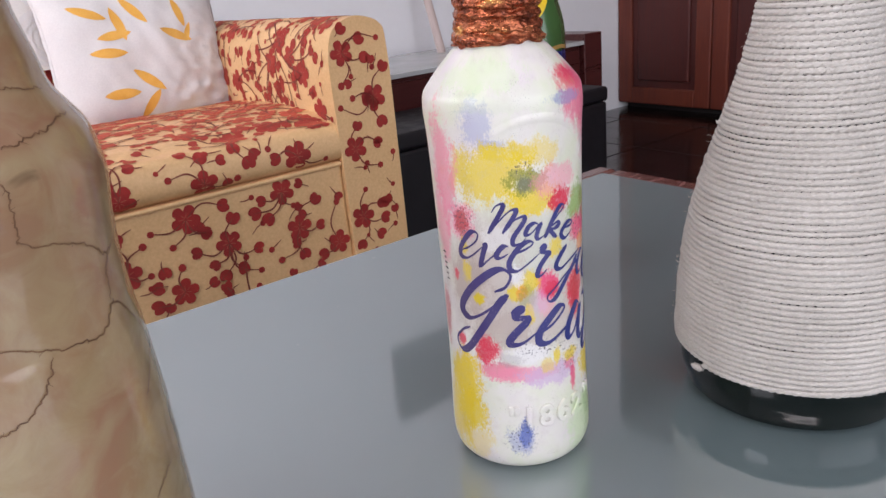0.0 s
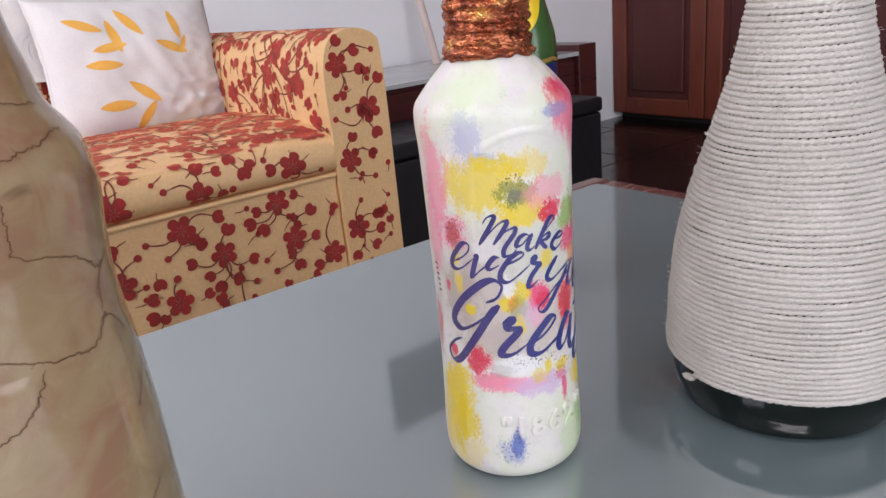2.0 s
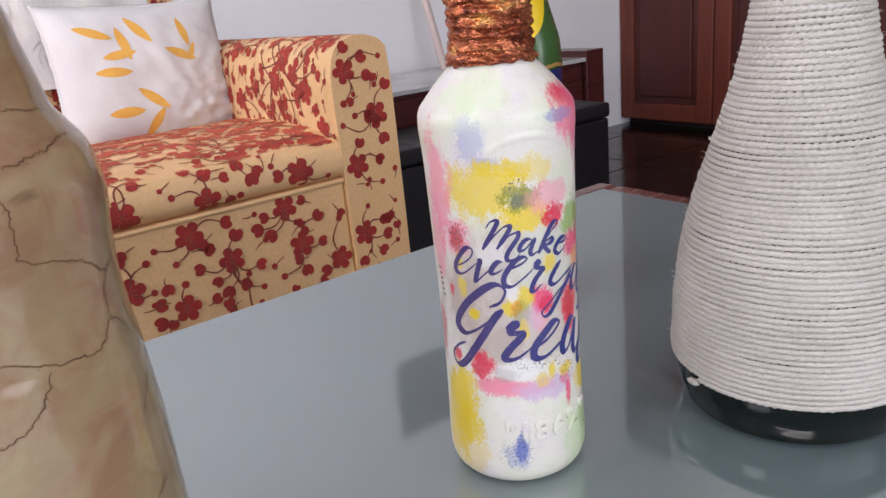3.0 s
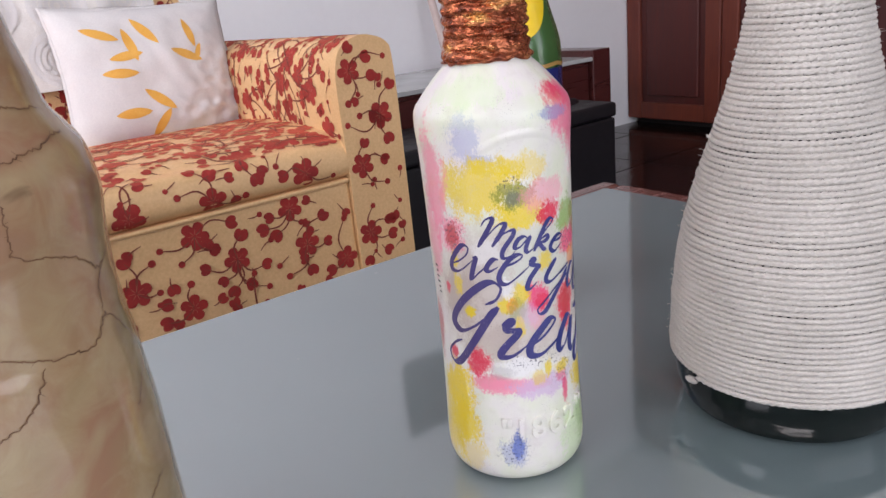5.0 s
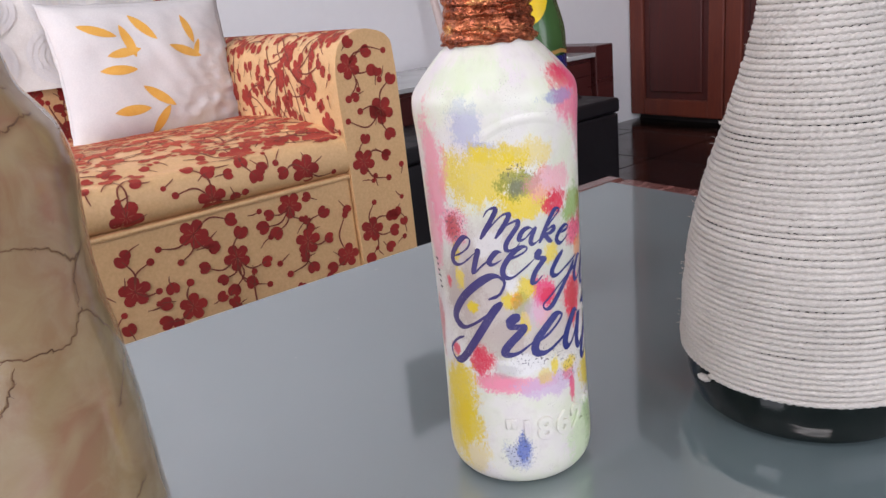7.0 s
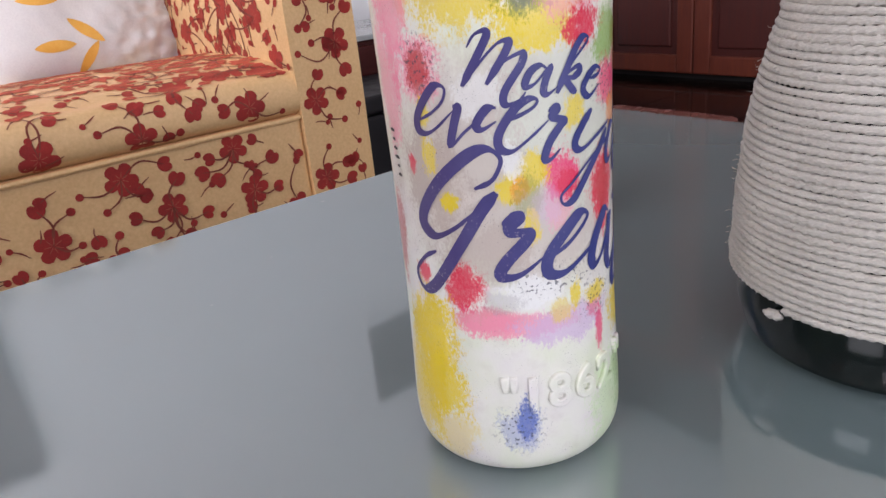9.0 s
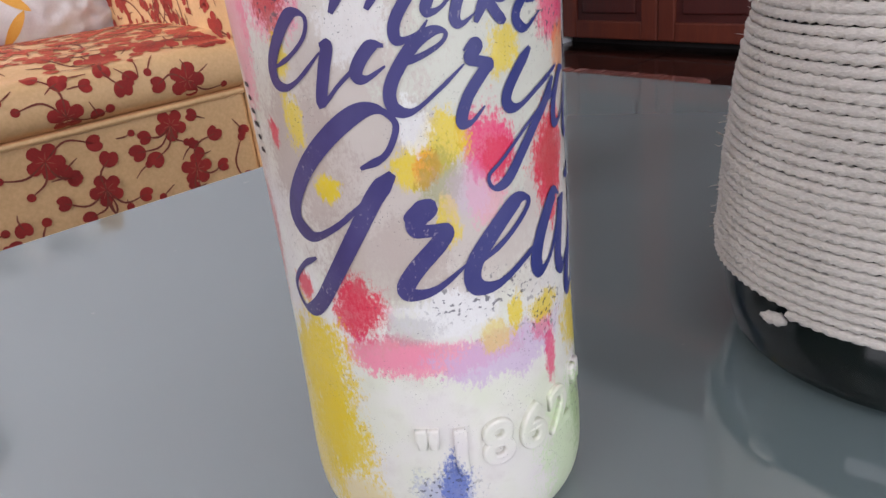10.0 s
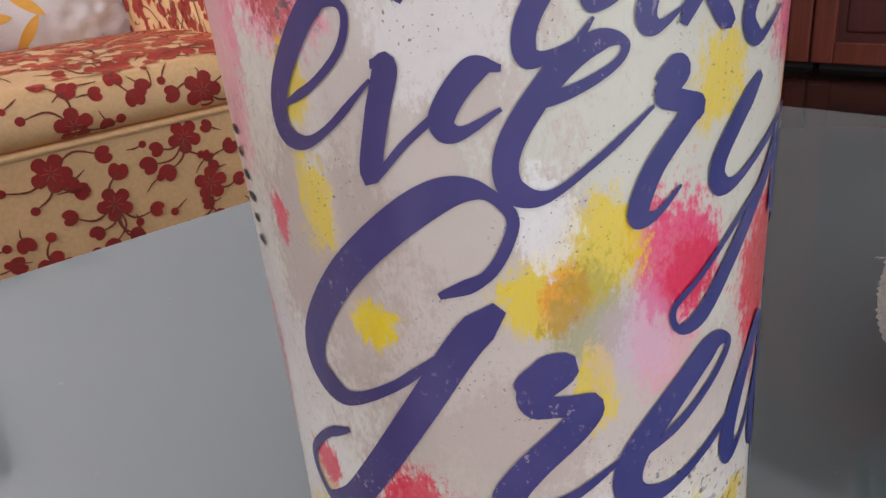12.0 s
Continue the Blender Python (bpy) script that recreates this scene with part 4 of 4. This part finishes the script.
GLYPHS_B = {
    "e1": ((-39.6,101.4),(-32.1,103.4),(-26.1,106.2),(-24.6,109.1),(-28.8,109.9),(-33.7,107.7),(-40.3,102.7),(-41.0,99.2),(-36.4,98.2),(-30.2,99.8),(-21.7,103.7)),
    "v": ((-21.4,104.9),(-19.1,104.6),(-21.4,100.8),(-23.7,95.5),(-17.1,98.6),(-8.1,102.4),(-3.6,104.1)),
    "c": ((-2.2,104.0),(-5.7,104.2),(-9.6,102.1),(-11.4,100.0),(-8.6,99.2),(-2.5,100.9)),
    "e2": ((-0.4,100.8),(7.6,101.7),(14.2,103.3),(15.8,104.8),(12.2,105.3),(6.4,103.7),(0.1,99.6),(-2.4,96.4),(-1.2,94.0),(3.8,93.4),(11.4,95.9),(20.7,99.6)),
    "r": ((20.8,101.6),(23.3,102.6),(25.2,101.9),(22.6,100.3),(28.6,98.9),(26.8,97.9),(21.1,94.4),(18.4,90.6),(21.5,90.1),(26.5,92.3)),
    "y1": ((46.0,99.9),(40.2,97.1),(35.2,93.7),(35.1,91.4),(39.7,90.7),(49.8,92.8),(63.5,95.2)),
    "y2": ((60.0,93.5),(54.0,90.0),(47.0,86.7),(40.4,83.0),(32.8,78.6),(27.4,78.0),(26.0,80.3),(31.4,82.5),(40.0,86.0),(49.0,89.0)),
    "d0": ((52.8,89.6),(60.1,90.7),(67.8,93.0)),
    "d1": ((72.2,93.6),(67.1,93.7),(60.8,89.5),(59.9,85.6),(63.4,84.8),(70.0,86.8),(77.5,92.1)),
    "d2": ((100.7,100.6),(98.7,101.9),(94.2,101.7),(85.9,96.3),(77.1,89.6),(72.5,84.0),(74.0,81.1),(80.5,81.8),(92.2,87.1)),
    "aa": ((106.4,90.9),(102.7,91.6),(96.1,87.8),(91.0,83.8),(92.2,82.1),(97.8,83.6),(106.2,88.8),(108.8,90.6),(104.3,85.7),(102.3,82.5),(105.2,80.2),(113.5,82.3),(117.2,85.2)),
    "yy1": ((124.7,88.8),(118.9,85.0),(114.2,81.4),(116.6,79.4),(123.9,80.9),(132.1,83.9),(144.1,84.3)),
    "yy2": ((144.1,84.3),(127.2,77.1),(115.2,68.5),(110.0,67.2),(106.2,69.0),(108.1,71.9)),
}
GLYPHS_C = {
    "G1": ((-14.7,84.6),(-6.6,86.5),(-2.5,89.9),(-2.2,92.3),(-7.0,94.4),(-13.9,93.8),(-24.5,89.9),(-35.1,84.5),(-43.7,78.0),(-44.5,73.8),(-37.3,71.4),(-25.7,74.3),(-15.6,78.6)),
    "G2": ((-4.8,83.5),(-11.5,79.6),(-20.8,72.1),(-31.7,63.6),(-40.9,57.3),(-48.3,55.0),(-53.6,56.5),(-54.5,60.1),(-46.5,64.7),(-38.4,67.1)),
    "R": ((-0.6,74.2),(-2.3,75.5),(1.2,77.2),(4.9,76.7),(0.2,74.6),(1.5,72.9),(9.0,72.3),(7.2,70.2),(-0.8,66.0),(-5.6,62.3),(-3.0,60.8),(4.8,61.5),(16.0,65.4)),
    "E": ((20.8,65.0),(31.2,68.1),(40.2,72.0),(41.4,73.9),(36.4,74.5),(28.1,71.1),(19.3,66.0),(17.0,62.2),(19.5,60.0),(27.0,59.8),(38.2,62.7),(43.6,64.4)),
    "A": ((62.0,71.0),(57.0,72.0),(48.0,66.5),(44.0,61.0),(47.0,58.5),(54.0,61.0),(62.0,68.0),(64.0,70.0),(61.0,64.0),(59.0,58.0),(63.0,55.5),(69.0,58.0)),
    "t1": ((106.5,78.4),(101.7,77.5),(89.7,69.5),(77.2,60.6),(67.2,52.7),(68.4,49.2),(75.6,50.2),(87.6,54.6),(98.6,60.0)),
    "t2": ((70.1,73.2),(82.3,72.5),(94.6,71.2),(107.1,70.4)),
}


def lettering(parent, glyphs, width, label):
    bm = bmesh.new()
    for k, stroke in enumerate(glyphs.values()):
        ribbon(bm, [(radians(d + 0.7) * 28.6, z - 1.0 - 0.07 * (z - 55)) for d, z in stroke], width, lambda s, z: on_white(s, z, 0.00015 + 0.00001 * k), 0.33, 7)
    part("lettering", bm, ink, parent, label)


def painted_bottle():
    b = thing("painted_bottle", Matrix.Translation((-0.0006, -0.0004, TOP)) @ Matrix.Rotation(radians(2.0), 4, "Z"), "white painted bottle dabbed with bright colours and blue brush lettering", "bottle")
    part("body", lathe(WHITE, 128), dabbed, b, smooth=True)
    lettering(b, GLYPHS_A, 1.75, "blue brush word Make")
    lettering(b, GLYPHS_B, 2.0, "blue brush word everyday")
    lettering(b, GLYPHS_C, 3.1, "blue brush word Great")
    # raised figures in the glass, under the paint
    for sign, deg in (("\"", -4.5), ("1", 7), ("8", 21), ("6", 36), ("2", 51), ("\"", 67)):
        text = bpy.data.curves.new("figure", "FONT")
        text.body, text.size, text.extrude, text.bevel_depth, text.align_x = sign, 0.0125, 0.0004, 0.00055, "CENTER"
        temp = new("figure", text)
        me = bpy.data.meshes.new_from_object(temp.evaluated_get(bpy.context.evaluated_depsgraph_get()))
        bpy.data.objects.remove(temp)
        bm = bmesh.new()
        bm.from_mesh(me)
        bpy.data.meshes.remove(me)
        for v in bm.verts:
            v.co = Vector(on_white(v.co.x * 1000 + radians(deg) * 28.6, 23.0 + v.co.y * 1000, v.co.z + 0.0001))
        part("embossed_figure", bm, dabbed, b, "raised figure moulded in the painted glass")
    # soft arch moulded in the shoulder
    def arch(t, w):
        a = 26 + 2.6 * w
        return on_white(11 + a * math.cos(t), 119 + a * math.sin(t), 0.00036 * math.cos(w * math.pi / 2) ** 2 - 0.00008)
    part("moulded_arch", grid(arch, [0.25 + 2.65 * i / 60 for i in range(61)], [j / 5 - 1 for j in range(11)]), dabbed, b, "raised moulded arch", True)
    # small dark print by the lettering
    bm = bmesh.new()
    for k in range(6):
        s, z, long = -31.5 + 0.25 * k, 93.5 - 2.2 * k, (1.2, 0.8, 1.1, 1.3, 0.7, 1.0)[k]
        ribbon(bm, ((s - long, z), (s, z + 0.1), (s + long, z - 0.1)), 1.1, on_white, 1.0, 3)
    part("small_print", bm, black_ink, b, "short dark printed bars")
    # crumpled metallic paper wound round the neck
    def wrap(u, v):
        z = 0.1688 + 0.0442 * v + (0.0009 * noise.noise((3 * math.cos(u), 3 * math.sin(u), 5.0)) if v < 0.02 else 0)
        turns = v * 11 + u / (2 * math.pi) + 0.25 * noise.noise((2 * math.cos(u), 2 * math.sin(u), v * 9))
        ridge = abs(math.sin(math.pi * turns)) ** 0.6
        p = (1.4 * math.cos(u), 1.4 * math.sin(u))
        fold = noise.noise((p[0] * 2.2, p[1] * 2.2, z * 420)) * 0.9 + noise.noise((p[0] * 6, p[1] * 6, z * 900)) * 0.55
        flare = 0.0014 * max(0, 1 - v * 6)
        r = 0.0146 + 0.0012 * ridge + 0.0011 * fold + flare
        r = max(r if v < 0.99 else r - 0.0012, float(np.interp(z, white_z, white_r)) + 0.0004 + 0.0008 * abs(fold))
        return (r * math.sin(u), -r * math.cos(u), z + 0.0007 * noise.noise((p[0] * 3, p[1] * 3, v * 7)))
    part("neck_wrap", grid(wrap, [2 * math.pi * i / 260 for i in range(260)], [j / 150 for j in range(151)], True), copper, b, "crumpled copper and gold painted wrap", True)


painted_bottle()


# ---- bottle wound with cotton rope ----
def rope_bottle():
    b = thing("rope_bottle", Matrix.Translation((0.1255, 0.041, TOP)), "dark glass bottle wound with thick off-white cotton rope", "bottle")
    outer = [(0.0, 0.0422), (0.003, 0.0463), (0.009, 0.0483), (0.0135, 0.0493), (0.0205, 0.0525), (0.035, 0.0523), (0.050, 0.0517), (0.075, 0.0493), (0.090, 0.0462), (0.1094, 0.0405), (0.135, 0.0325),
             (0.1567, 0.0263), (0.180, 0.0223), (0.205, 0.0190), (0.240, 0.0165), (0.30, 0.0150), (0.32, 0.0148)]
    glass = refine([(z, r - 0.0002 if z < 0.015 else r - 0.0032) for z, r in outer], 4)
    part("glass_body", lathe(glass, 96), black_glass, b, "glossy near-black glass", True)
    oz, orr = [q[0] for q in outer], [q[1] for q in outer]
    pitch, rr = 0.00245, 0.00124
    # walk up the profile by arc length so that the rope keeps its pitch on the slope
    zs = np.linspace(0.0226, 0.315, 3000)
    rs = np.interp(zs, oz, orr)
    kernel = np.ones(181) / 181
    rs[90:-90] = np.convolve(rs, kernel, "valid")
    arc = np.concatenate(([0], np.cumsum(np.hypot(np.diff(zs), np.diff(rs)))))
    turns = arc[-1] / pitch
    steps = int(turns * 330)
    tt = np.linspace(0, turns, steps)
    z = np.interp(tt * pitch, arc, zs)
    r = np.interp(tt * pitch, arc, rs) - rr
    ang = 2 * math.pi * tt + radians(-62)
    rng = np.random.RandomState(4)
    wob = np.convolve(rng.randn(steps + 200), np.ones(201) / 201, "valid")[:steps] * 0.0009
    z = z + wob
    length = np.concatenate(([0], np.cumsum(np.hypot(r[1:] * np.diff(ang), np.diff(z)))))
    twist = 2 * math.pi * length / 0.0090
    sides = 10
    phi = np.linspace(0, 2 * math.pi, sides, endpoint=False)
    lobe = 1 + 0.22 * np.cos(3 * (phi[None, :] - twist[:, None])) + 0.07 * rng.randn(steps, sides)
    rad = rr * lobe * (1 + 0.09 * np.convolve(rng.randn(steps + 60), np.ones(61) / 7.8, "valid")[:steps, None])
    cr, cz = rad * np.cos(phi)[None, :], rad * np.sin(phi)[None, :]
    x, y = (r[:, None] + cr) * np.sin(ang)[:, None], -(r[:, None] + cr) * np.cos(ang)[:, None]
    co = np.stack((x, y, z[:, None] + cz), -1).reshape(-1, 3).astype(np.float32)
    i = np.arange(steps - 1)[:, None] * sides
    j, k = np.arange(sides)[None, :], (np.arange(sides)[None, :] + 1) % sides
    faces = np.stack((i + j, i + k, i + sides + k, i + sides + j), -1).reshape(-1, 4).astype(np.int32)
    me = bpy.data.meshes.new("rope")
    me.vertices.add(len(co))
    me.vertices.foreach_set("co", co.ravel())
    me.loops.add(faces.size)
    me.loops.foreach_set("vertex_index", faces.ravel())
    me.polygons.add(len(faces))
    me.polygons.foreach_set("loop_start", np.arange(0, faces.size, 4, dtype=np.int32))
    me.polygons.foreach_set("use_smooth", np.ones(len(faces), bool))
    me.update(calc_edges=True)
    me.validate()
    me.materials.append(rope_fibre)
    rope = new("rope", me)
    rope.parent = b
    # loose end and stray fibres
    fr = bmesh.new()
    rnd = random.Random(8)
    for q in range(420):
        a, zz = rnd.uniform(0, 2 * math.pi), rnd.uniform(0.03, 0.30)
        r0 = float(np.interp(zz, zs, rs))
        p0 = Vector((r0 * math.sin(a), -r0 * math.cos(a), zz))
        out = Vector((math.sin(a), -math.cos(a), 0))
        side = Vector((math.cos(a), math.sin(a), 0))
        p1 = p0 + out * rnd.uniform(0.0008, 0.0022) + side * rnd.uniform(-0.0015, 0.0015) + Vector((0, 0, rnd.uniform(-0.001, 0.001)))
        p2 = p1 + out * rnd.uniform(-0.0006, 0.0012) + side * rnd.uniform(-0.002, 0.002) + Vector((0, 0, rnd.uniform(-0.0015, 0.0015)))
        w = Vector((0, 0, 0.00009))
        v = [fr.verts.new(c) for c in (p0 - w, p0 + w, p1 + w, p2, p1 - w)]
        fr.faces.new(v)
    part("stray_fibres", fr, rope_fibre, rope, "fine stray cotton fibres", kind="stuff")
    a = radians(-62)
    tuft = lathe(refine(((0, 0.0002), (0.001, 0.0012), (0.004, 0.0015), (0.0065, 0.0011), (0.0078, 0.0003)), 3), 12)
    for v in tuft.verts: v.co += Vector((0.001 * noise.noise(v.co * 900), 0.001 * noise.noise(v.co * 800 + Vector((3, 1, 2))), 0))
    bmesh.ops.transform(tuft, matrix=Matrix.Translation((0.0515 * math.sin(a), -0.0515 * math.cos(a), 0.0205)) @ Matrix.Rotation(a, 4, "Z") @ Matrix.Rotation(radians(-100), 4, "Y"), verts=tuft.verts)
    part("rope_end", tuft, rope_fibre, rope, "short frayed rope end", True)


rope_bottle()


# ---- varnished beige bottle with brown crack lines ----
BEIGE = refine(((0.0, 0.0390), (0.003, 0.0410), (0.012, 0.0420), (0.0463, 0.0418), (0.082, 0.0413), (0.1068, 0.0399), (0.1186, 0.0388), (0.1334, 0.0386), (0.1507, 0.0403), (0.158, 0.0400), (0.1652, 0.0385), (0.1706, 0.0354),
                (0.1766, 0.0319), (0.1845, 0.0304), (0.193, 0.0285), (0.1996, 0.0273), (0.212, 0.0230), (0.228, 0.0180), (0.250, 0.0160), (0.257, 0.0170), (0.260, 0.0160)), 5)
beige_z, beige_r = [q[0] for q in BEIGE], [q[1] for q in BEIGE]
CRACKS = (
    ((44.7,123.2),(55.0,120.4),(64.8,117.9),(74.3,116.8),(82.9,116.6),(91.2,121.3),(93.1,122.4)),
    ((93.1,122.4),(101.7,117.4),(109.7,108.8)),
    ((92.3,122.7),(94.3,129.8),(100.3,135.0),(114.5,138.5)),
    ((60.2,161.2),(61.9,158.8),(61.3,154.0),(60.8,148.4),(61.9,145.9),(70.8,143.6),(83.4,140.7),(91.2,137.3),(96.2,135.0),(102.6,135.2)),
    ((61.0,117.3),(57.5,112.1),(53.8,108.5),(47.5,105.1),(40.4,103.4),(36.8,103.2)),
    ((64.4,167.4),(71.6,168.0),(80.3,168.8),(91.2,170.2),(104.4,172.0)),
    ((114.7,97.2),(112.3,92.0),(108.1,89.6)),
    ((98.2,69.6),(89.1,67.3),(82.6,63.9)),
    ((78.0,179.8),(87.0,178.8),(102.7,178.1)),
    ((123.8,173.8),(123.2,167.9),(115.9,164.8)),
)


def beige_bottle():
    b = thing("crackled_bottle", Matrix.Translation((-0.1407, -0.1129, TOP)), "glossy beige varnished bottle with brown crack lines", "bottle")

    def skin(v):
        a = math.atan2(v.x, -v.y)
        return v * 1.0 + Vector((math.sin(a), -math.cos(a), 0)) * 0.0004 * noise.noise(v * 120)
    body = lathe(BEIGE, 96)
    for v in body.verts: v.co = skin(v.co)
    part("body", body, marble, b, smooth=True)

    def place(s, z):
        a = s / 40.0
        r = float(np.interp(z / 1000, beige_z, beige_r)) + 0.0003
        return (r * math.sin(a), -r * math.cos(a), z / 1000)
    rng = random.Random(6)

    def crack(pts, width):
        bm = bmesh.new()
        line = [(radians(d - 1.0) * 40.0, z - 2.0) for d, z in pts]
        fine = curve_through(line, 7)
        jag = [Vector((q.x + rng.uniform(-0.5, 0.5), q.y + rng.uniform(-0.5, 0.5))) for q in fine]
        ribbon(bm, jag, width, place, 1.0, 2)
        for q in jag[3:-3]:
            if rng.random() < 0.22:
                ribbon(bm, (q, q + Vector((rng.uniform(-1.2, 1.2), rng.uniform(-1.2, 1.2)))), width * 0.6, place, 1.0, 2)
        part("crack_line", bm, crack_brown, b)
    for pts in CRACKS: crack(pts, 0.36)
    for d0, z0 in ((-10, 40), (150, 120), (-60, 150), (-100, 90), (-150, 60), (170, 170), (-30, 110)):
        pts, d, z, dd, dz = [], d0, z0, rng.uniform(-1, 1), rng.uniform(-1, 1)
        for k in range(7):
            pts.append((d, z))
            d, z = d + 9 * dd + rng.uniform(-4, 4), min(max(z + 5 * dz + rng.uniform(-3, 3), 4), 170)
        crack(pts, 0.36)


beige_bottle()


# ---- bottle painted in blue, green and yellow fields ----
def colour_bottle():
    b = thing("colour_bottle", Matrix.Translation((0.0066, 0.172, TOP)), "glossy bottle painted in blue, green and yellow fields", "bottle")
    prof = refine(((0.0, 0.022), (0.004, 0.0240), (0.02, 0.0244), (0.09, 0.0246), (0.135, 0.0250), (0.150, 0.0251), (0.164, 0.0244), (0.184, 0.0190), (0.203, 0.0145), (0.23, 0.0130), (0.252, 0.0130), (0.255, 0.012)), 6)
    split = max(i for i, q in enumerate(prof) if q[0] < 0.1500)
    part("lower_field", lathe(prof[:split + 1], 64), glossy["blue"], b, "dark blue lower field", True)
    part("upper_field", lathe(prof[split:], 64), glossy["green"], b, "green upper field", True)
    pz, pr = [q[0] for q in prof], [q[1] for q in prof]

    def place(s, z, lift=0.0004):
        r = float(np.interp(z, pz, pr)) + lift
        return (r * math.sin(s), -r * math.cos(s), z)
    band = bmesh.new()
    ribbon(band, [(i * 0.2618, 0.1500 + 0.0006 * math.sin(i * 2.1)) for i in range(25)], 0.0022, lambda s, z: place(s, z), 1.0, 4)
    part("band", band, glossy["gold"], b, "uneven gold brown band")
    for name, lo, hi, colour, label in (("yellow_field", -0.6, 1.02, "yellow", "bright yellow field"), ("red_field", 1.02, 1.30, "red", "thin orange red field")):
        f = lambda u, v: place(lo + (hi - lo) * u, (0.166 + 0.020 * (2 * u - 1) ** 2 if colour == "yellow" else 0.186) + (0.251 - (0.166 + 0.020 * (2 * u - 1) ** 2 if colour == "yellow" else 0.186)) * v, 0.0003)
        part(name, grid(f, [i / 24 for i in range(25)], [j / 24 for j in range(25)]), glossy[colour], b, label, True)


colour_bottle()


# ---- floor tiles ----
def floor_tiles():
    size, gap = 0.40, 0.004
    bm = block((gap / 2, gap / 2, -0.006), (size - gap / 2, size - gap / 2, 0.0), 0.0012, 1)
    me = bpy.data.meshes.new("tile")
    bm.to_mesh(me)
    bm.free()
    me.materials.append(floor_stone)
    for i in range(int((A1 + 0.6 - A0) / size) + 1):
        for j in range(int((N1 - N0) / size) + 1):
            if A0 + i * size > -1.2:
                ob = new("tile", me)
                ob.parent = floor
                ob.location = (A0 + i * size, N0 + j * size, 0)


floor_tiles()
